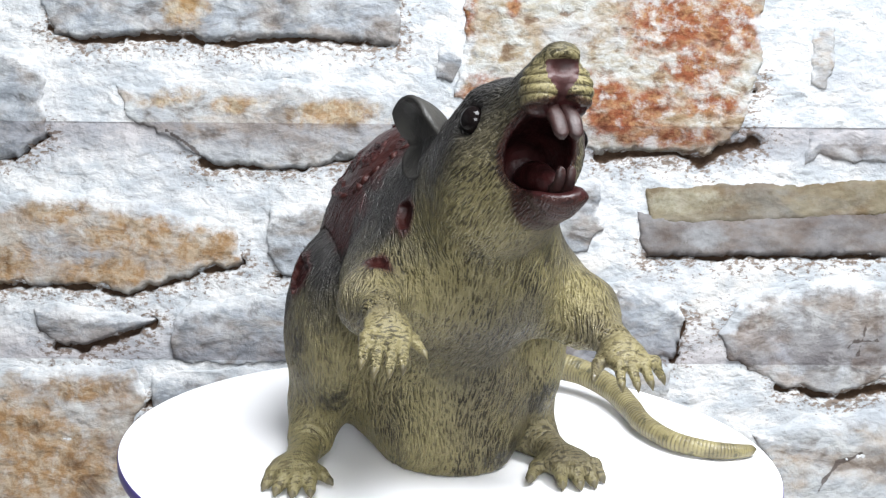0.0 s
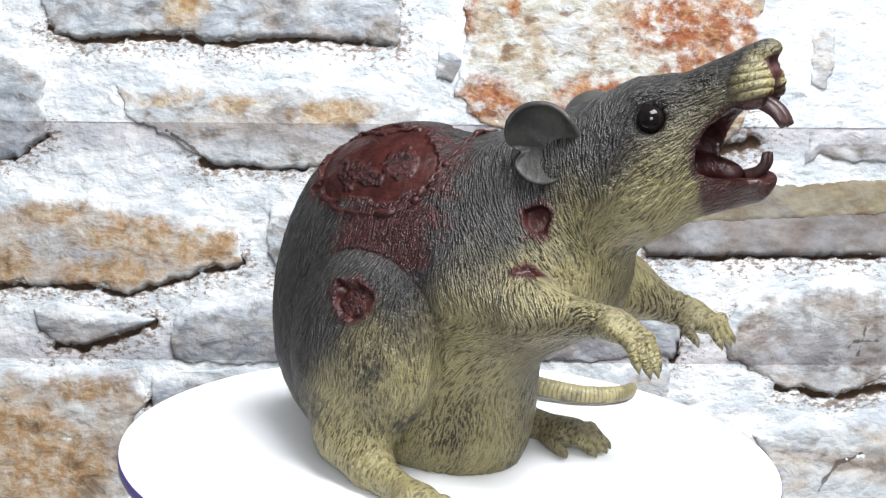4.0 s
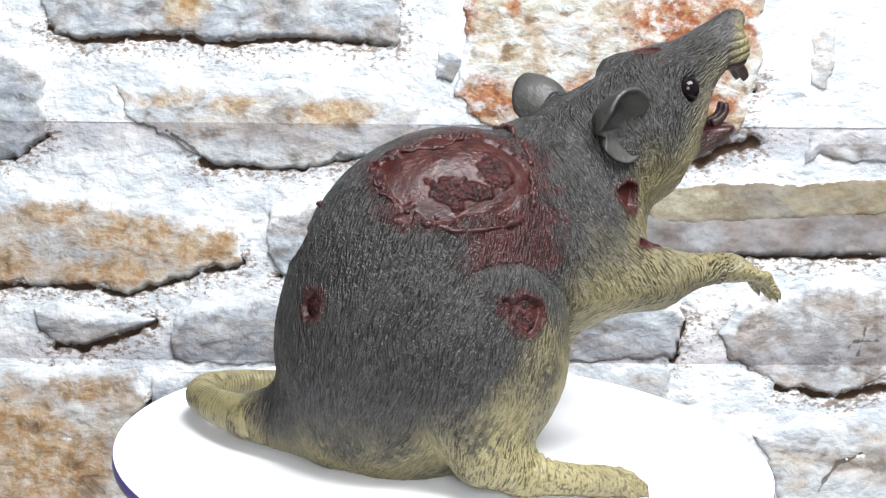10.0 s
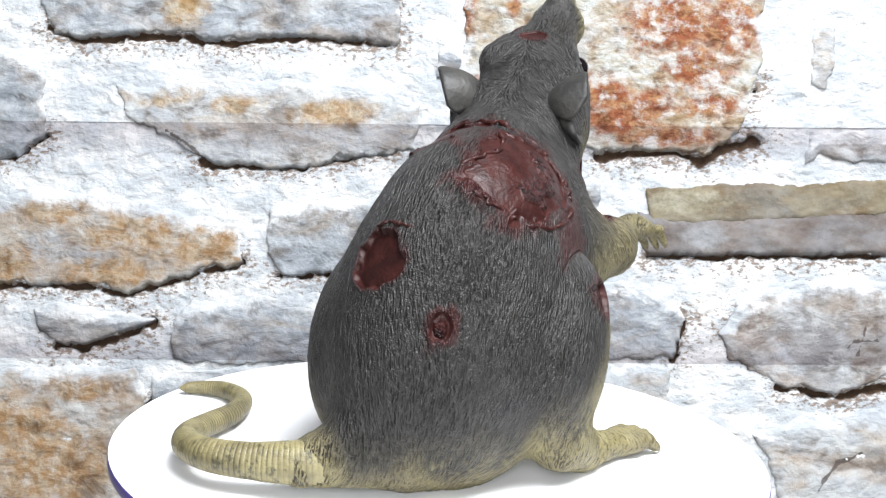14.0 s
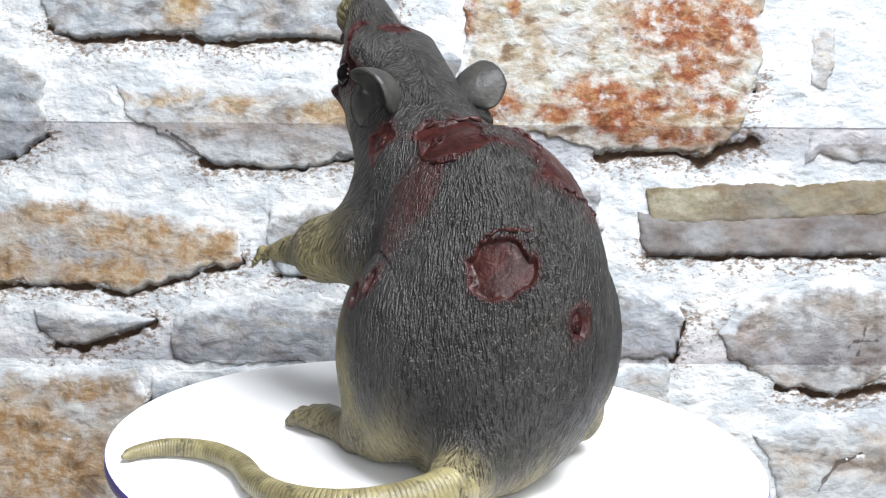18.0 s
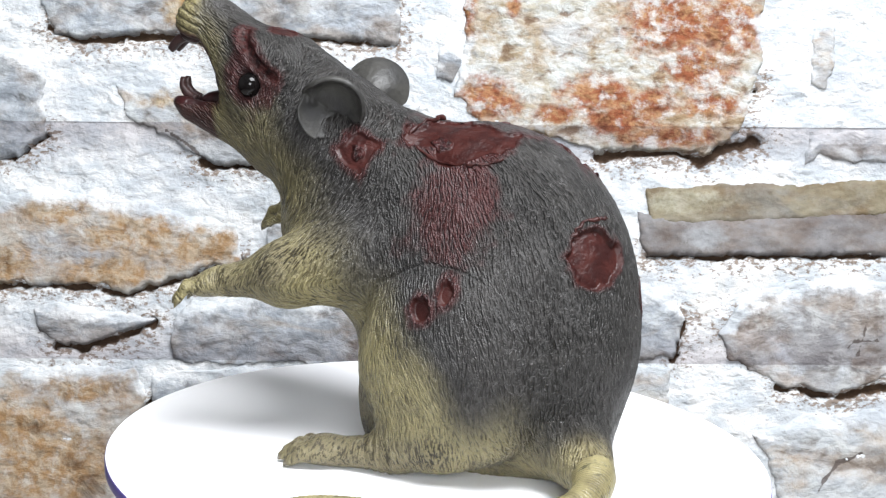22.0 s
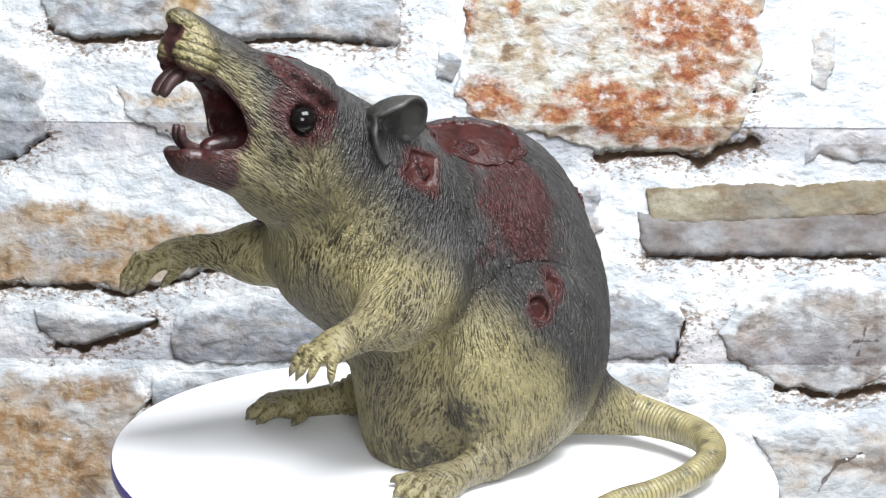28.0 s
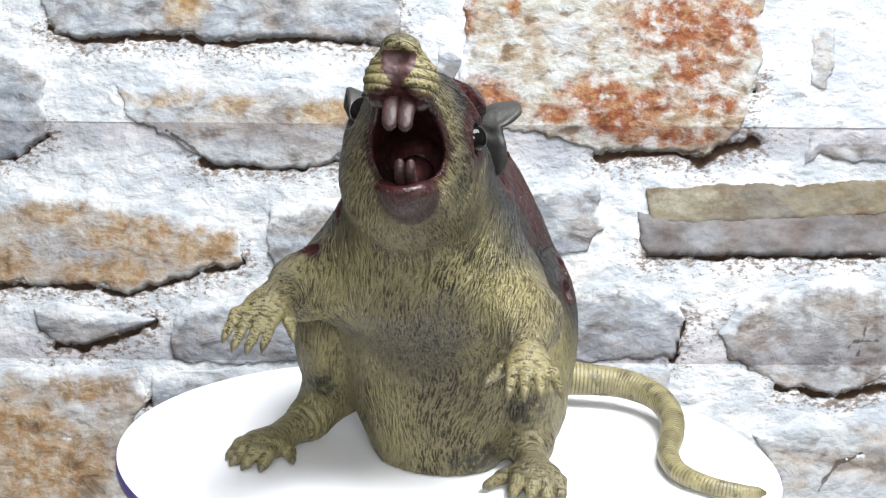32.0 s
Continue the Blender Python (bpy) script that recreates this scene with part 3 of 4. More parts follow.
add(1, limb((20, -94, 171.5), (14, -117, 178), 7.0, 4.2), 9)
# roots of the ears
add(1, limb((-13, -67, 147), (-18, -68, 153), 8.5, 6), 5)
add(1, limb((12, -61, 151), (17.5, -61.5, 157), 8.5, 6), 5)
# eye sockets
cut(ellipsoid((-19.5, -110.5, 168.5), (6.4, 6.6, 6.3)), 2.5)
cut(ellipsoid((28.0, -105, 160.5), (6.2, 6.4, 6.3)), 2.5)
# root of the tail
add(0, limb((12, 52, 22), (42, 77, 14.5), 21, 10), 12)
# forelegs
add(2, limb((-34, -48, 88), (-46, -78, 89), 19.5, 13), 12)
add(2, limb((-46, -78, 89), (-48.5, -106, 92), 13, 6.5), 6)
add(2, limb((-48.5, -106, 92), (-49, -116, 92), 6.5, 6.5), 4)
add(2, ellipsoid((-49.5, -121, 91), (9.5, 9, 5.5), 15), 4)
add(3, limb((33, -48, 88), (46, -70, 82), 19.5, 14.5), 12)
add(3, limb((46, -70, 82), (51, -95, 76), 14.5, 6.5), 6)
add(3, limb((51, -95, 76), (52, -102, 75), 6.5, 6.5), 4)
add(3, ellipsoid((52.5, -106.5, 73), (9.8, 9, 5.5), 20), 4)
# hind feet
add(4, limb((-51, 8, 18), (-56, -10, 11), 13, 10), 9)
add(4, limb((-56, -8, 10), (-66, -36, 7), 8.5, 6.6), 4)
add(4, ellipsoid((-69, -43, 7), (11, 10, 6.5)), 4)
add(5, limb((45, 4, 18), (46, -14, 11), 13, 10), 9)
add(5, limb((46, -12, 10), (51, -38, 7), 8.5, 6.6), 4)
add(5, ellipsoid((52, -45, 7), (12, 10, 6.5)), 4)
CLAWS = []


def toe(owner, base, tip, r, arch):
    """A jointed toe with a knuckle, and its claw."""
    base, tip = Vector(base), Vector(tip)
    knuckle = base.lerp(tip, 0.5) + Vector((0, 0, arch))
    add(owner, limb(base, knuckle, r * 0.95, r, 0.006), 1.2)
    add(owner, limb(knuckle, tip, r * 0.92, r * 0.72, 0.006), 0.8)
    add(owner, ellipsoid(knuckle, (r * 1.08, r * 1.08, r * 1.08), 0, 0.006), 0.6)
    out = (tip - knuckle).normalized()
    CLAWS.append((owner, tip, tip + out * 3.4 + Vector((0, 0, -0.8)), r * 0.62))


for x0, x1, y1, z1 in ((-57, -61.5, -135, 82), (-52, -57, -137.5, 79.5), (-47, -51.5, -138, 79), (-43, -46, -136, 80)):
    toe(2, (x0, -125, 90), (x1, y1, z1), 2.7, 3.0)
toe(2, (-42, -118, 88), (-37, -129, 83), 2.7, 0.5)
for x0, x1, y1, z1 in ((47, 47, -119, 66), (51.5, 53, -120, 66), (56, 59, -119, 66.5), (60, 65.5, -114, 67)):
    toe(3, (x0, -110, 72), (x1, y1, z1), 2.7, 3.0)
toe(3, (44, -102, 72), (38, -112, 67), 2.7, 0.5)
for x0, y0, x1, y1 in ((-75, -44, -82, -50), (-72, -47, -78.5, -57), (-68, -49, -72.5, -61), (-64, -48, -65, -60)):
    toe(4, (x0, y0, 6), (x1, y1, 3.4), 3.6, 2.2)
toe(4, (-60, -38, 5), (-55, -48, 3.2), 3.0, 0.5)
for x0, y0, x1, y1 in ((47, -48, 45, -62), (52, -50, 52.5, -63), (57, -49, 59.5, -61), (61, -46, 65, -55)):
    toe(5, (x0, y0, 6), (x1, y1, 3.4), 3.6, 2.2)
toe(5, (43, -38, 5), (33, -54, 3.4), 3.3, 0.8)
# everything rests on the disc
z = AX[2][None, None, :]
FIELD = np.maximum(FIELD, 0.0002 - z)


def surface(f):
    """Surface nets: one vertex a cell that the surface crosses, one quad an edge that it crosses."""
    s = f < 0
    c = [s[i:s.shape[0] - 1 + i, j:s.shape[1] - 1 + j, k:s.shape[2] - 1 + k] for i in (0, 1) for j in (0, 1) for k in (0, 1)]
    total = sum(a.astype(np.int8) for a in c)
    cell = np.argwhere((total > 0) & (total < 8))
    index = np.full(tuple(np.array(f.shape) - 1), -1, np.int32)
    index[tuple(cell.T)] = np.arange(len(cell))
    pos, cnt = np.zeros((len(cell), 3)), np.zeros(len(cell))
    for axis in range(3):
        u, w = [a for a in range(3) if a != axis]
        for du in (0, 1):
            for dw in (0, 1):
                p = cell.copy()
                p[:, u] += du
                p[:, w] += dw
                q = p.copy()
                q[:, axis] += 1
                fa, fb = f[tuple(p.T)], f[tuple(q.T)]
                on = (fa < 0) != (fb < 0)
                t = np.where(on, fa / np.where(on, fa - fb, 1), 0)
                e = p.astype(float)
                e[:, axis] += t
                pos[on] += e[on]
                cnt[on] += 1
    pos = LO + H * pos / cnt[:, None]
    quads = []
    for axis in range(3):
        u, w = [a for a in range(3) if a != axis]
        a = [slice(None)] * 3
        b = [slice(None)] * 3
        a[axis], b[axis] = slice(0, -1), slice(1, None)
        sa, sb = s[tuple(a)], s[tuple(b)]
        e = np.argwhere(sa != sb)
        e = e[(e[:, u] > 0) & (e[:, w] > 0) & (e[:, u] < f.shape[u] - 1) & (e[:, w] < f.shape[w] - 1)]
        inside = sa[tuple(e.T)]
        ring = []
        for du, dw in ((1, 1), (0, 1), (0, 0), (1, 0)):
            p = e.copy()
            p[:, u] -= du
            p[:, w] -= dw
            ring.append(index[tuple(p.T)])
        ring = np.stack(ring, 1)
        flip = inside if axis != 1 else ~inside
        quads.append(np.where(flip[:, None], ring, ring[:, ::-1]))
    return pos, np.concatenate(quads), cell


def vertex_normals(pos, quads):
    fn = np.cross(pos[quads[:, 2]] - pos[quads[:, 0]], pos[quads[:, 3]] - pos[quads[:, 1]])
    flat = quads.ravel()
    out = np.stack([np.bincount(flat, np.repeat(fn[:, k], 4), len(pos)) for k in range(3)], 1)
    return out / (np.linalg.norm(out, axis=1, keepdims=True) + 1e-12)


def blur(val, quads, times, amount=1.0):
    """Averages a value, or places, over the neighbours."""
    flat = quads.ravel()
    cnt = np.bincount(flat, minlength=len(val)) * 2.0
    for _ in range(times):
        cols = val.reshape(len(val), -1)
        new_cols = []
        for k in range(cols.shape[1]):
            c = cols[:, k]
            near = (c[np.roll(quads, 1, 1)] + c[np.roll(quads, -1, 1)]).ravel()
            new_cols.append(c + amount * (np.bincount(flat, near, len(val)) / cnt - c))
        val = np.stack(new_cols, 1).reshape(val.shape)
    return val


def refine(pos, quads, own):
    """Splits every quad in four."""
    n = len(pos)
    e = np.sort(np.stack([quads, np.roll(quads, -1, 1)], -1).reshape(-1, 2), 1).astype(np.int64)
    key, inv = np.unique(e[:, 0] * n + e[:, 1], return_inverse=True)
    a, b = key // n, key % n
    mid = n + inv.reshape(-1, 4)
    cen = n + len(key) + np.arange(len(quads))
    pos2 = np.concatenate([pos, (pos[a] + pos[b]) / 2, pos[quads].mean(1)])
    own2 = np.concatenate([own, own[a], own[quads[:, 0]]])
    q = np.stack([np.stack([quads[:, k], mid[:, k], cen, mid[:, k - 1]], 1) for k in range(4)], 1).reshape(-1, 4)
    return pos2, q, own2


POS, QUADS, CELL = surface(FIELD)
POS = blur(POS, QUADS, 2, 0.5)
POS, QUADS, VOWN = refine(POS, QUADS, OWNER[tuple(CELL.T)])
POS = blur(POS, QUADS, 2, 0.5)
NOR = vertex_normals(POS, QUADS)
SHARE = [blur((VOWN == k).astype(float), QUADS, 10) for k in range(7)]


def ramp(v, lo, hi):
    t = np.clip((v - lo) / (hi - lo), 0, 1)
    return t * t * (3 - 2 * t)


def wobble(p, scale, seed):
    """Cheap smooth noise from summed sines, -1 to 1."""
    rng = np.random.RandomState(seed)
    out = np.zeros(len(p))
    for k in range(7):
        d = rng.normal(size=3)
        d *= scale * (1 + 0.6 * rng.rand()) / np.linalg.norm(d)
        out += np.sin(p @ d + rng.rand() * 6.28)
    return out / 3.5


MM = POS * 1000
BORDER_Y = (-160, -140, -120, -90, -60, -30, 0, 25, 50, 80)
BORDER_Z = (206, 191, 167, 137, 109, 84, 58, 37, 25, 16)
limbs = blur(np.clip(SHARE[2] + SHARE[3], 0, 1), QUADS, 70) * (1 - ramp(MM[:, 1], -88, -58))
grey = ramp(MM[:, 2] - np.interp(MM[:, 1], BORDER_Y, BORDER_Z) + 7 * wobble(POS, 120, 1), -42, 34)
bridge = ramp(NOR @ np.array((0, 0.66, 0.74)), 0.35, 0.72) * ramp(MM[:, 1], -151, -146)
grey *= np.maximum(ramp(np.linalg.norm((MM - np.array((3.6, -149, 184))) / np.array((1.2, 1, 1.25)), axis=1), 10, 15), bridge)
grey *= (1 - 0.8 * limbs) * ramp(np.linalg.norm(MM - np.array((44, 78, 12)), axis=1), 8, 28)
# shade on the chest below the head, put into the grey paint
chest_shade = 1 - ramp(np.linalg.norm((MM - np.array((2, -72, 72))) / np.array((38, 48, 54)), axis=1) + 0.2 * wobble(POS, 60, 61), 0.45, 1.1)
grey = np.maximum(grey, 0.46 * chest_shade * (1 - limbs))
blood = np.zeros(len(POS))
wound = np.zeros(len(POS))
raw = np.zeros(len(POS))
lift = np.zeros(len(POS))


def combed():
    """Fur in combed locks: fine noise averaged along the lie of the fur, which runs down the body and back along the head."""
    x, y, z = MM.T
    nor = blur(NOR, QUADS, 4)
    lean = 0.25 + 0.55 * ramp(z, 115, 145) - (0.75 + 0.4 * ramp(z, 115, 145)) * ramp(-y, 15, 45)
    lean += 1.7 * ramp(-nor[:, 2], 0.1, 0.5) * ramp(-y, 15, 45)
    flow = np.stack([0.25 * lattice(MM / 16, 55), lean + 0.35 * lattice(MM / 13, 56), -np.ones(len(x))], 1)
    w = ramp(-y, 88, 112)[:, None]
    flow = flow * (1 - w) + np.array((0.0, 0.86, -0.55)) * w
    flow -= nor * (flow * nor).sum(1)[:, None]
    flow /= np.linalg.norm(flow, axis=1)[:, None] + 1e-9
    short = np.zeros(len(x))
    for k in np.linspace(-2.4, 2.4, 4):
        short += lattice((MM + flow * k) / 1.6, 59)
    return flow, np.clip(0.5 + 0.22 * short / short.std(), 0, 1)


FLOW, LOCK = combed()
strength = np.ones(len(POS))
for c, r in (((3.6, -146, 189), 17), ((-52, -124, 86), 14), ((53, -110, 71), 14), ((-66, -38, 4), 30), ((52, -42, 4), 30), ((7, -148, 146), 13)):
    strength *= ramp(np.linalg.norm(MM - np.array(c), axis=1) / r, 0.75, 1.1)
groove = np.zeros(len(POS))
lift += 0.47 * (LOCK - 0.5) * strength
# folds where the thighs meet the trunk, sunk and with crease shade put into the colour
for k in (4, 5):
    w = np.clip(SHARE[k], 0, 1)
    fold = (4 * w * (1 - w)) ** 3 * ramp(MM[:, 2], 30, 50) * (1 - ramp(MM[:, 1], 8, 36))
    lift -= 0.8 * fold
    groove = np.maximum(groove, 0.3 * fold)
# dirty patches, plus shade painted into armpits, throat, neck and folds
dirt_shade = np.zeros(len(POS))
for c, r in (((-62, -14, 56), 9), ((24, -36, 8), 12), ((-20, 62, 18), 15), ((10, 72, 24), 14), ((40, 30, 12), 12), ((-40, 40, 14), 16), ((-2, -96, 112), 10),
             ((-34, -66, 72), 15), ((-52, -30, 66), 13), ((-50, -24, 32), 11), ((-30, -88, 116), 13), ((-36, -58, 112), 12), ((50, -40, 64), 13), ((32, -84, 114), 14),
             ((40, -62, 112), 12), ((34, -66, 70), 12), ((44, -26, 30), 12), ((-8, -60, 60), 16), ((10, -52, 74), 15), ((-60, 16, 30), 12), ((20, -90, 128), 11)):
    dirt_shade = np.maximum(dirt_shade, (0.8 if c[2] < 60 else 0.42) * (1 - ramp(np.linalg.norm(MM - np.array(c), axis=1) / r + 0.25 * wobble(POS, 260, 71), 0.4, 1.2)))


def hurt(c, r, deep=1.5, halo=1.7, seed=3, core=True, ragged=0.2):
    """A wound: a sunken ragged hole with a torn, swollen rim and a stain round it."""
    global blood, wound, lift, groove
    d = np.linalg.norm((MM - np.array(c)) / np.array(r), axis=1)
    size = max(r)
    d = d * (1 + 1.5 * ragged * lattice(MM / 8.5, seed) + 0.9 * ragged * lattice(MM / 3.7, seed + 1)) + 0.35 / size * lattice(MM / 2.1, seed)
    blood = np.maximum(blood, 1 - ramp(d, 0.85, halo))
    if core:
        wound = np.maximum(wound, (d < 1).astype(float))
        edge = 3.0 / size
        calm = 1 - (1 - ramp(d, 1.0, 1.0 + edge))
        lift *= np.where(d < 1.0, 0.0, 0.4 + 0.6 * calm)
        lift += -deep * (1 - ramp(d, 1 - 0.5 * edge, 1.0)) + 0.25 * deep * ramp(d, 1.0 - 0.2 * edge, 1.0 + 0.1 * edge) * (1 - ramp(d, 1.0 + 0.2 * edge, 1.0 + 1.2 * edge))
        groove = np.where(d < 1, 0, groove)


def grain(c, r, seed):
    """A raw grainy patch, raised inside a wound."""
    global raw, lift
    d = np.linalg.norm((MM - np.array(c)) / np.array(r), axis=1) * (1 + 0.35 * lattice(MM / 5, seed) + 0.2 * lattice(MM / 2, seed + 1))
    inner = (1 - ramp(d, 0.7, 1.05))
    raw = np.maximum(raw, inner)
    lift += inner * (0.25 + 0.45 * lattice(MM / 1.15, seed))


def slash(a, b, r):
    """A long open cut with swollen lips and a stain round it."""
    global blood, wound, lift, raw
    line = np.array([MM[((MM - np.array(a) - (np.array(b) - np.array(a)) * k / 8) ** 2).sum(1).argmin()] for k in range(9)])
    line = np.stack([np.interp(np.linspace(0, 8, 57), np.arange(9), line[:, k]) for k in range(3)], 1)
    d = np.min([np.linalg.norm(MM - q, axis=1) for q in line], axis=0) / r * (1 + 0.25 * lattice(MM / 6, 63)) + 0.12 * lattice(MM / 2, 64)
    blood = np.maximum(blood, 1 - ramp(d, 1.0, 2.6))
    wound = np.maximum(wound, (d < 1).astype(float))
    # bottom of the cut coloured darker, for the shade in its cavity
    raw = np.maximum(raw, 1 - ramp(d, 0.4, 1.0))
    lift += 0.5 * ramp(d, 0.8, 1.3) * (1 - ramp(d, 1.5, 2.6)) - 2.2 * (1 - ramp(d, 0.3, 1.0))


hurt((-44, -4, 108), (11, 12, 17), 0, 2.6, 5, core=False)
hurt((36, 4, 120), (11, 12, 22), 0, 2.4, 9, core=False)
blood *= 1 - 0.9 * blur(np.clip(SHARE[4] + SHARE[5], 0, 1), QUADS, 12)
hurt((-27, 13, 134.5), (25, 35, 21), 1.0, 1.5, 3, ragged=0.13)
grain((-33, -1, 136), (9, 9, 8), 4)
grain((-34, 21, 129), (8, 9, 8), 6)
grain((-37, 11, 130), (5, 9, 4), 34)
hurt((13, -6, 147), (14, 23, 12), 0.9, 1.5, 7)
grain((17, -12, 143), (5, 5, 5), 10)
grain((21, 14, 141), (4, 4, 4), 12)
hurt((17, 63, 103), (14, 14, 14), 2.0, 1.3, 11, ragged=0.14)
hurt((-15, 74, 80), (5, 6, 7), 1.8, 1.9, 13)
grain((-15, 76, 80), (4, 5, 6), 14)
hurt((-33, -70, 124), (6, 6, 7), 2.6, 1.7, 15)
hurt((-43, -74, 101), (6, 7.5, 4.5), 1.5, 1.7, 17)
hurt((-64, -2, 82), (9, 8.5, 9.5), 2.2, 1.7, 19)
grain((-64, -2, 82), (8, 6, 7), 20)
hurt((55, 10, 87), (7, 3.8, 4.5), 1.8, 2.4, 21)
hurt((57, 0, 79), (8, 4.8, 6), 2.0, 2.2, 23)
hurt((30, -46, 138), (8, 8, 8.5), 0.9, 1.7, 25, ragged=0.2)
grain((32, -46, 138), (6, 4.5, 5.5), 26)
hurt((26, -104, 163), (8, 9, 11), 0, 1.9, 27, core=False)
slash((15, -113, 178.5), (29, -92, 165), 2.8)
hurt((4, -98, 186), (9, 7, 5), 0.8, 1.5, 29)
# ridges on the whisker pads, wrinkles at wrists and ankles
for side in (-1, 1):
    d = np.linalg.norm((MM - np.array((3.6 + side * 8.0, -146, 184))) / np.array((9, 10.5, 11.5)), axis=1)
    pad_ridge = (1 - ramp(d, 0.8, 1.05)) * np.abs(np.sin((MM[:, 2] * 0.95 + MM[:, 1] * 0.30 + 0.8 * wobble(POS, 200, 41)) * math.pi / 3.5)) ** 0.7
    lift += 0.8 * pad_ridge
    groove = np.maximum(groove, (1 - ramp(d, 0.8, 1.05)) * (1 - ramp(pad_ridge, 0.25, 0.6)))
for c, axis, r in (((-49, -110, 92), (0, 1, 0), 9), ((51, -97, 76), (0.1, 1, 0.3), 9), ((-57, -14, 10), (0.25, 1, 0.2), 13), ((47, -18, 10), (-0.1, 1, 0.2), 13)):
    d = np.linalg.norm(MM - np.array(c), axis=1) / r
    lift += (1 - ramp(d, 0.6, 1.1)) * 0.55 * np.sin((MM @ np.array(axis)) * 1.7 + 1.6 * lattice(MM / 5, 43))
# red lips, lower jaw and nose
lip_red = (1 - ramp(np.linalg.norm((MM - np.array((4.4, -153, 176))) / np.array((15, 11, 8)), axis=1), 0.75, 1.2))
jaw_red = (np.abs(MM[:, 0] - 6) < 22) * ramp(MM[:, 2], 118, 128) * (1 - ramp(MM[:, 1], -131, -124)) * (1 - ramp(MM[:, 2], 150, 156))
lips = (1 - ramp(np.linalg.norm((MM - np.array((6, -146, 152))) / np.array((24, 25, 24)), axis=1), 0.7, 1.05))
blood = np.maximum(np.maximum(blood, 0.9 * lip_red), np.maximum(jaw_red, lips * ((VOWN == 6) | (MM[:, 2] < 168))))
leather = (MM[:, 1] < -148.5) & (np.abs(MM[:, 0] - 3.4) < np.interp(MM[:, 2], (176, 186, 190.5, 196, 199), (1.0, 2.2, 5.8, 6.4, 3.5))) & (MM[:, 2] > 178) & (MM[:, 2] < 197)
axis_t = np.clip((MM - np.array((4, -108, 150.5))) @ np.array((0.5, -42, 14.5)) / 1974.5, 0, 1)
throat = np.linalg.norm(MM - np.array((4, -108, 150.5)) - axis_t[:, None] * np.array((0.5, -42, 14.5)), axis=1) - 11.3 - 6.4 * axis_t
inside_mouth = throat < 0
blood = np.maximum(blood, 0.85 * (1 - ramp(throat + 0.8 * lattice(MM / 4, 77), 1.2, 4.2)) * (MM[:, 1] < -116))
inside_mouth |= (MM[:, 1] < -134) & (MM[:, 2] > 146) & (MM[:, 2] < 172) & (VOWN == 6) & (NOR[:, 2] > 0.3)
wound_lift = lift + np.where(wound > 0, 0.15 * wobble(POS, 500, 31), 0)
POS = POS + NOR * (wound_lift / 1000)[:, None]
POS[:, 2] = np.maximum(POS[:, 2], 0.0002)
NOR = vertex_normals(POS, QUADS)

KIND = VOWN.astype(int)
face_kind = KIND[QUADS[:, 0]]
face_kind = np.where(wound[QUADS].mean(1) > 0.5, 20, face_kind)
face_kind = np.where(inside_mouth[QUADS].mean(1) > 0.5, 21, face_kind)
face_kind = np.where(leather[QUADS].mean(1) > 0.5, 22, face_kind)


def patch(sel, name, mat, label="", parent=None):
    q = QUADS[sel]
    ids, inv = np.unique(q, return_inverse=True)
    me = bpy.data.meshes.new(name)
    me.from_pydata(POS[ids].tolist(), [], inv.reshape(q.shape).tolist())
    for nm, val in (("grey", grey), ("blood", blood), ("groove", groove), ("dirt_shade", dirt_shade), ("raw", raw), ("fur", strength), ("lock", LOCK)):
        me.attributes.new(nm, "FLOAT", "POINT").data.foreach_set("value", val[ids].astype(np.float32))
    me.attributes.new("flow", "FLOAT_VECTOR", "POINT").data.foreach_set("vector", FLOW[ids].astype(np.float32).ravel())
    me.shade_smooth()
    me.normals_split_custom_set_from_vertices(NOR[ids].tolist())
    return part(name, me, mat, parent or rat, label)


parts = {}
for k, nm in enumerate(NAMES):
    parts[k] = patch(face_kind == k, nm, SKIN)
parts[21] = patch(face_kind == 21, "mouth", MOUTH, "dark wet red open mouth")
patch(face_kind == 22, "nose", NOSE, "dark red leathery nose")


def islands(sel):
    """Connected groups of the chosen faces."""
    q = QUADS[sel]
    mark = np.arange(len(POS))
    for _ in range(400):
        low = mark[q].min(1)
        before = mark.copy()
        np.minimum.at(mark, q.ravel(), np.repeat(low, 4))
        mark = mark[mark]
        if (mark == before).all():
            break
    return mark[q[:, 0]]


sel = np.flatnonzero(face_kind == 20)
group_of = islands(sel)
for g in np.unique(group_of):
    mine = sel[group_of == g]
    patch(mine, "wound" if len(mine) > 60 else "scab", GORE, "glossy dark red wound" if len(mine) > 60 else "small dark red scab")


# eyes
def ball(c, r, seg=32):
    bm = bmesh.new()
    bmesh.ops.create_uvsphere(bm, u_segments=seg, v_segments=seg // 2, radius=r / 1000)
    bmesh.ops.translate(bm, verts=bm.verts, vec=Vector(c) / 1000)
    return bm


part("eye", ball((-16.6, -109.8, 168.2), 5.7), EYE_BLACK, rat, "glossy black eye")
part("eye", ball((25.0, -104.5, 160.2), 5.6), EYE_BLACK, rat, "glossy black eye")


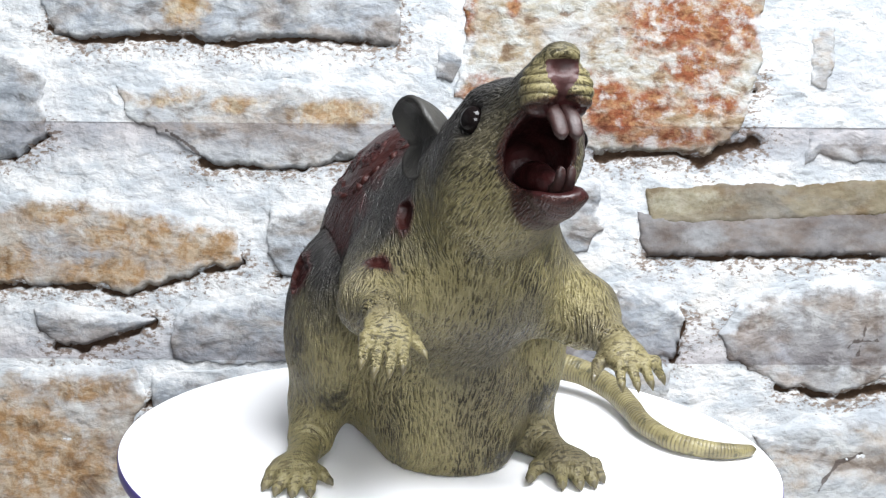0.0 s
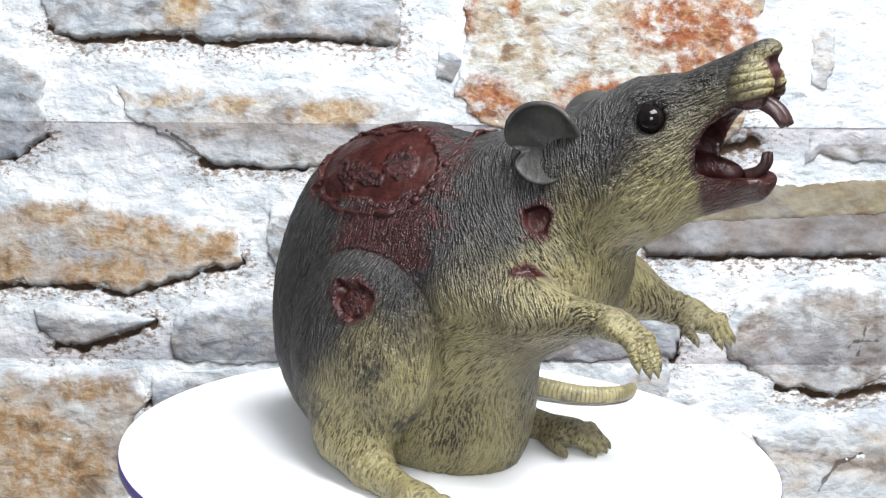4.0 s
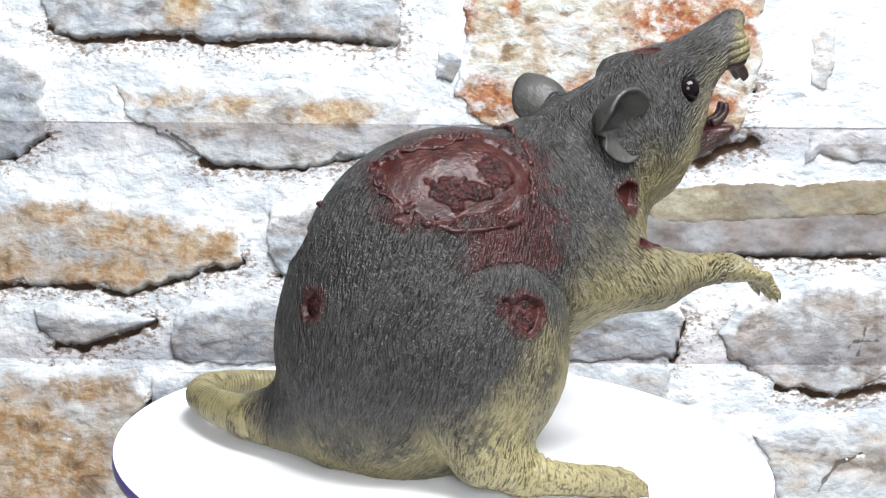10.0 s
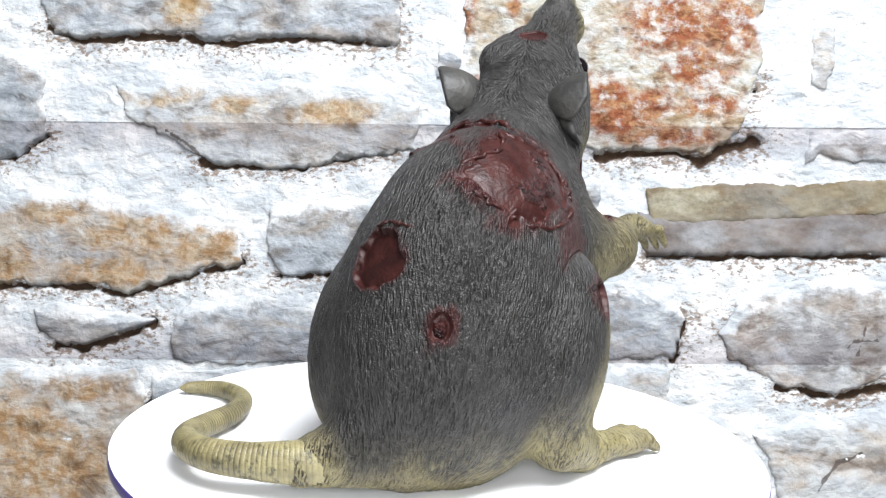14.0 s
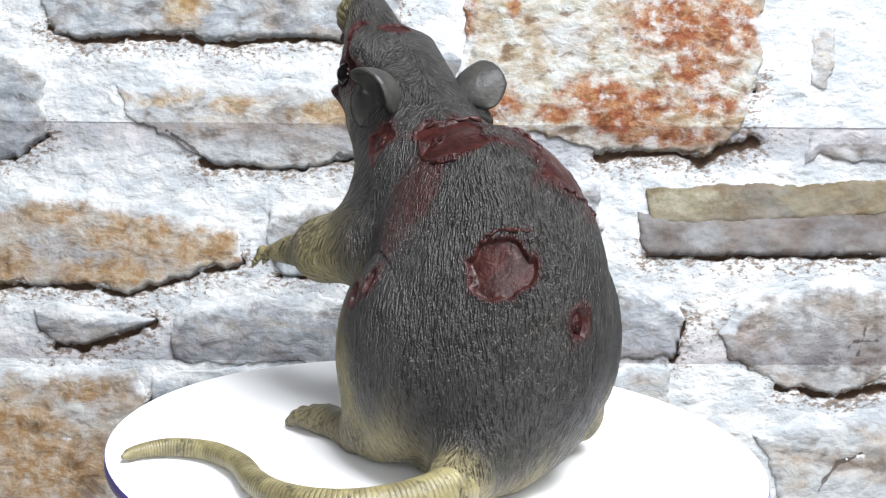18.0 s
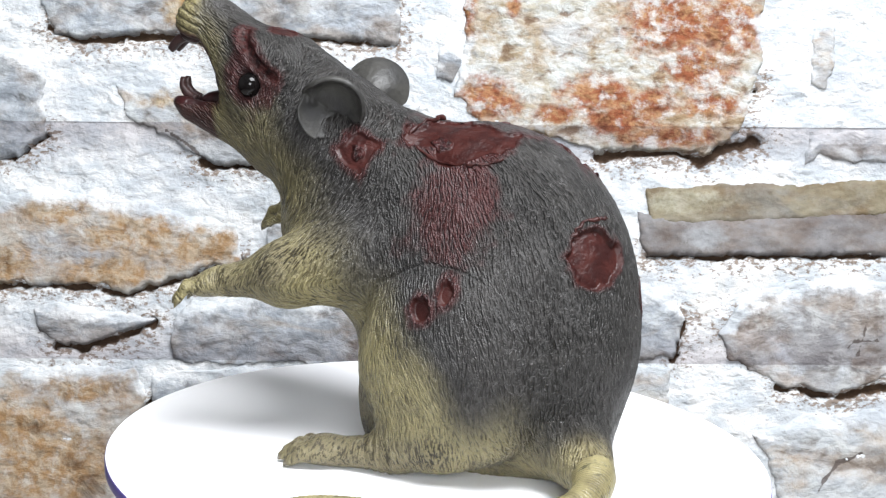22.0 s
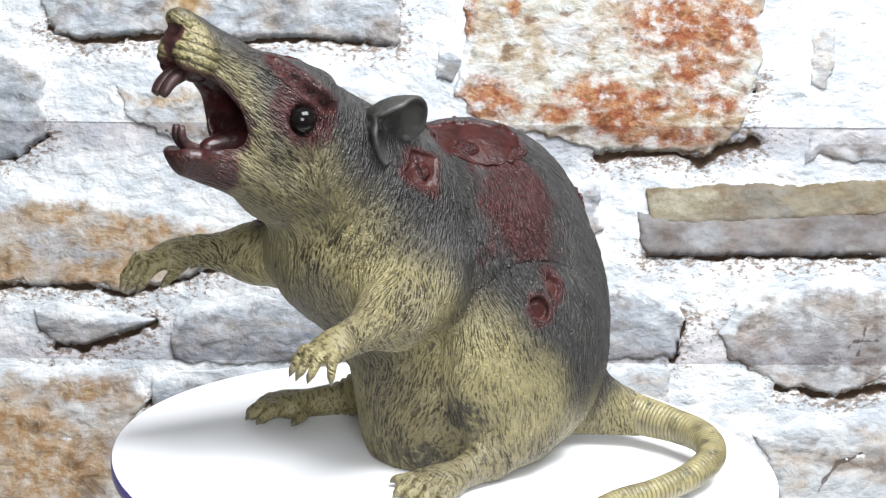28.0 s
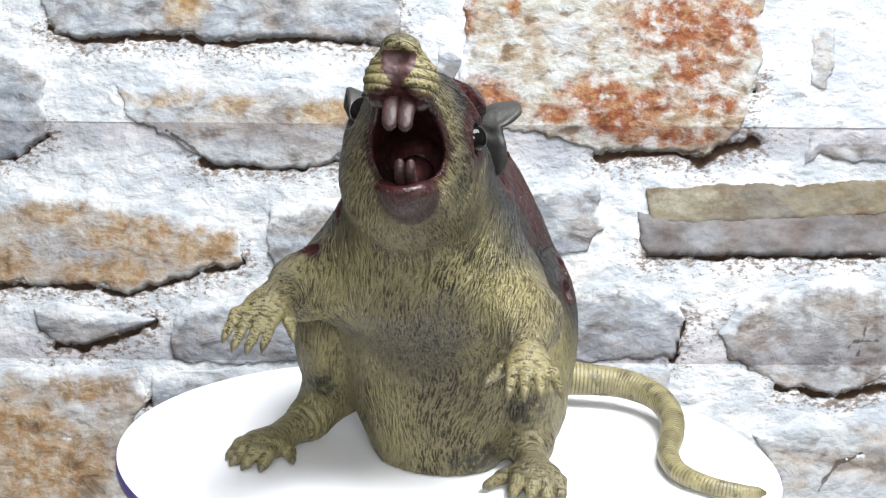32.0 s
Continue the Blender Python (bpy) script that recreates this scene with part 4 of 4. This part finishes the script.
def tube(path, radii, seg=20, ring=None):
    """A tapered tube along a path (mm); ring(s) swells it."""
    pts = [Vector(p) / 1000 for p in path]
    bm = bmesh.new()
    loops, side = [], None
    for i, p in enumerate(pts):
        d = (pts[min(i + 1, len(pts) - 1)] - pts[max(i - 1, 0)]).normalized()
        side = (side - d * side.dot(d)).normalized() if side else d.orthogonal().normalized()
        up = d.cross(side)
        r = float(radii[i]) / 1000
        loops.append([bm.verts.new(p + r * (math.cos(a) * side + math.sin(a) * up)) for a in (2 * math.pi * k / seg for k in range(seg))])
    for a, c in zip(loops, loops[1:]):
        for k in range(seg):
            bm.faces.new((a[k], a[(k + 1) % seg], c[(k + 1) % seg], c[k]))
    for l in (loops[0], loops[-1]):
        bm.faces.new(l)
    return bm


def smooth_path(pts, n):
    """Catmull-Rom through the points."""
    p = [Vector(q) for q in pts]
    p = [p[0] * 2 - p[1]] + p + [p[-1] * 2 - p[-2]]
    out = []
    for i in range(n):
        t = i / (n - 1) * (len(p) - 3)
        k = min(int(t), len(p) - 4)
        t -= k
        a, b, c, d = p[k:k + 4]
        out.append(0.5 * ((2 * b) + (c - a) * t + (2 * a - 5 * b + 4 * c - d) * t * t + (3 * b - a - 3 * c + d) * t ** 3))
    return out


TAIL = [(22, 62, 18), (38, 75, 15.5), (58, 82, 14.5), (80, 83, 14), (97, 72, 12.5), (106, 52, 10), (108, 28, 7.5), (107, 5, 6.5), (113, -17, 5.5), (127, -29, 4.8), (141, -30, 4), (151, -26, 3.2)]
COUNT = 1000
path = smooth_path(TAIL, COUNT)
along = np.linspace(0, 1, COUNT)
ring = np.exp(-((((along * 112) % 1) - 0.5) / 0.16) ** 2) * np.clip((along - 0.06) / 0.1, 0, 1)
girth = np.interp(along, (0, 0.08, 0.2, 0.35, 0.6, 0.85, 0.97, 1), (11, 10.4, 8.0, 6.7, 5.2, 4.0, 2.7, 1.0)) * (1 - 0.032 * ring)
tail_me = mesh_of(tube(path, girth.tolist(), 28), "tail")
tail_me.attributes.new("ring", "FLOAT", "POINT").data.foreach_set("value", np.repeat(ring, 28).astype(np.float32))


def tail_material():
    m, tree, b = material("ringed_cream_latex", 0.42, spec=0.45)
    n = Net(tree)
    co = n.coords()
    col = n.mix(n.step(n.noise(co, 110, 4), 0.35, 0.65), (0.235, 0.205, 0.100), (0.150, 0.128, 0.064))
    groove = n.math("MULTIPLY", n.attr("ring"), n.step(n.noise(co, 130, 3), 0.38, 0.62, 0.1, 0.9))
    col = n.mix(groove, col, (0.0434, 0.0341, 0.0186))
    col = n.mix(n.step(n.noise(co, 150, 5, 0.72), 0.36, 0.47, 0.9, 0), col, (0.052, 0.0496, 0.0279))
    n.put(b.inputs["Base Color"], col)
    n.put(b.inputs["Normal"], n.bump(n.noise(co, 700, 3), 0.0006, 0.7))
    return m


part("tail", tail_me, tail_material(), rat, "ringed cream tail curled on the disc")

for owner, a, b, r in CLAWS:
    pth = smooth_path([a, (Vector(a) + Vector(b)) / 2 + Vector((0, 0, 0.5)), b], 8)
    part("claw", tube(pth, [r, r, r * 0.95, r * 0.85, r * 0.7, r * 0.5, r * 0.3, 0.08], 8), CLAW, parts[owner])


def incisor(pts, wide, deep):
    """A flat curved tooth, wide across and thin front to back."""
    path = smooth_path(pts, 16)
    bm = bmesh.new()
    loops = []
    for i, p in enumerate(path):
        d = (path[min(i + 1, 15)] - path[max(i - 1, 0)]).normalized()
        side = Vector((1, 0, 0))
        back = d.cross(side).normalized()
        t = i / 15
        f = (1 - 0.10 * t) * (1 if t < 0.85 else math.sqrt(max(0.02, 1 - ((t - 0.85) / 0.16) ** 2)))
        loops.append([bm.verts.new((p + side * wide / 2 * f * math.copysign(abs(math.cos(a)) ** 0.7, math.cos(a))
                                    + back * deep / 2 * (1 - 0.5 * t) * math.copysign(abs(math.sin(a)) ** 0.8, math.sin(a))) / 1000)
                      for a in (2 * math.pi * k / 16 for k in range(16))])
    for a, c in zip(loops, loops[1:]):
        for k in range(16):
            bm.faces.new((a[k], a[(k + 1) % 16], c[(k + 1) % 16], c[k]))
    for l in (loops[0], loops[-1]):
        bm.faces.new(l)
    return bm


for dx in (-2.95, 2.95):
    part("tooth", incisor([(4.0 + dx, -139, 182.5), (4.2 + dx, -147.5, 178.3), (4.8 + dx * 0.97, -154, 174.8), (5.4 + dx * 0.92, -158.2, 169.6)], 6.3, 6.6), TOOTH, rat, "dark brown upper incisor")
for dx in (-2.0, 2.0):
    part("tooth", incisor([(7.5 + dx, -143, 148), (7.5 + dx, -147, 150), (7.5 + dx, -149.8, 153.5), (7.5 + dx, -150, 158)], 4.0, 5), TOOTH, parts[6], "dark brown lower incisor")
pts = smooth_path([(6, -108, 145), (6, -122, 148.5), (7, -134, 148), (8, -141, 147.5)], 16)
part("tongue", tube(pts, [6, 6.4, 6.6, 6.6, 6.5, 6.3, 6, 5.7, 5.4, 5.1, 4.8, 4.4, 3.9, 3.2, 2.3, 1.0], 16), MOUTH, parts[6], "wet red tongue")


def ear(c, normal, up, r, wide, cup, fold, lobe, torn, front):
    """A cupped ear: a hood above, a rounded lobe below, thick at its root."""
    c, w = Vector(c) / 1000, Vector(normal).normalized()
    e2 = (Vector(up) - w * Vector(up).dot(w)).normalized()
    e1 = e2.cross(w)
    bm = bmesh.new()
    seg, rings = 84, 18
    sheets = []
    for side in (0, 1):
        sheet = [[bm.verts.new(c + w * (0.003 - 0.0140 * side))]]
        for k in range(1, rings + 1):
            rho = k / rings
            row = []
            for i in range(seg):
                a = 2 * math.pi * i / seg
                up_ = math.sin(a)
                ahead = math.cos(a) * front
                high, low = max(0.0, up_), max(0.0, -up_)
                waist = 0.34 if ahead < 0 else 0.10
                out = 1.04 - waist * math.exp(-((up_ + 0.20) / 0.16) ** 2) + 0.06 * high + 0.06 * high * max(0, -ahead) + 0.22 * torn * high ** 3 - 0.10 * low
                if torn and ahead < -0.2 and up_ < 0.35:
                    out -= 0.08 + 0.20 * abs(lattice(np.array([[a * 3.1, 0.5, 0.5]]), 91)[0])
                hood = min(1.0, high * 1.6) ** 0.8
                reach_ = (1 - hood) * rho + hood * (1 - (1 - rho) ** 3) * (1 - fold * (1 - rho))
                h = 2.5 * rho ** 2 + (cup - 2.5) * hood * rho ** 1.8 + lobe * low * rho ** 1.5
                h += 2.6 * math.exp(-((rho - 0.62) / 0.15) ** 2 - ((ahead - 0.96) / 0.1) ** 2 - ((up_ + 0.1) / 0.22) ** 2)
                h += 0.35 * math.sin(8 * rho + 3 * up_) * rho
                rr = r / 1000 * reach_ * out
                skin = 0.0028 - 0.0008 * rho if rho < 0.97 else 0.0012
                tilt = 0.5 * rho + 0.9 * hood * min(1, rho / 0.6)
                rr += skin * side * math.sin(tilt)
                h += (-8.0 if side else 3.0) * (1 - rho) ** 1.4
                row.append(bm.verts.new(c + e1 * rr * wide * math.cos(a) + e2 * rr * up_ + w * (h / 1000 - skin * side * math.cos(tilt))))
            sheet.append(row)
        sheets.append(sheet)
        for i in range(seg):
            bm.faces.new((sheet[0][0], sheet[1][i], sheet[1][(i + 1) % seg]))
        for k in range(1, rings):
            for i in range(seg):
                j = (i + 1) % seg
                bm.faces.new((sheet[k][i], sheet[k][j], sheet[k + 1][j], sheet[k + 1][i]))
    for i in range(seg):
        j = (i + 1) % seg
        bm.faces.new((sheets[0][-1][i], sheets[0][-1][j], sheets[1][-1][j], sheets[1][-1][i]))
    return bm


part("ear", ear((-22.8, -66.8, 153.0), (-0.95, -0.28, 0.0), (0.0, 0.16, 1), 15.6, 0.92, 10.5, 0.42, 8.0, 0, 1), EAR, rat, "cupped dark grey ear")
part("ear", ear((23.8, -64.0, 154.5), (0.90, 0.32, -0.30), (0.0, 0.70, 1), 13.4, 1.0, 10.0, 0.40, 8.5, 1, -1), EAR, rat, "torn cupped dark grey ear")


# torn flesh along the wounds
def on_skin(p, out=0.2):
    i = int(np.argmin(((MM - np.array(p)) ** 2).sum(1)))
    return Vector((POS[i] + NOR[i] * out / 1000) * 1000)


def torn_edge(points, thick, seed, label):
    path = smooth_path([on_skin(p) for p in points], 60)
    path = [p + Vector((float(lattice(np.array([[i / 4.0, seed, k]]), seed)[0]) for k in (1.5, 4.5, 8.5))) * 1.1 for i, p in enumerate(path)]
    girth = [thick * (0.45 + 0.9 * abs(lattice(np.array([[i / 6.0, seed, 2.5]]), seed)[0])) * min(1, i / 4 + 0.15, (59 - i) / 4 + 0.15) for i in range(60)]
    part("torn_skin", tube(path, girth, 12), GORE, rat, label)


torn_edge([(18, -28, 146), (5, -25, 152), (-10, -23, 150), (-25, -22, 143)], 1.5, 3, "dark torn skin edge")
torn_edge([(-27, -22, 142), (-38, -19, 132), (-46, -15, 122)], 1.9, 5, "dark torn skin edge")
torn_edge([(-8, 38, 139), (-15, 26, 143), (-19, 15, 146), (-13, 3, 149)], 1.3, 7, "dark torn skin edge")
torn_edge([(-47, -10, 120), (-46, 0, 117), (-45, 12, 115), (-42, 24, 115), (-36, 37, 119)], 1.5, 9, "dark torn skin edge")
torn_edge([(-36, 40, 121), (-26, 46, 127), (-16, 46, 131)], 1.2, 11, "dark torn skin edge")
torn_edge([(21, -24, 142), (26, -8, 138), (25, 8, 137), (19, 19, 140)], 0.9, 13, "dark torn skin edge")
torn_edge([(3, 60, 116), (13, 56, 117), (24, 52, 111)], 1.1, 15, "dark torn skin edge")


# ---------------------------------------------------------------- the turning
def motions():
    turn = [(t, math.degrees(0.183156 * t + 0.0000118 * t * t)) for t in range(33)]
    walk(turntable, [(t, pose(0, 0, 0, 0, 0, a)) for t, a in turn])
    walk(rat, [(t, pose(0, 0, 0, 0, 0, a) @ pose(-0.008, 0.005, 0, 0, 0, 15)) for t, a in turn])


motions()
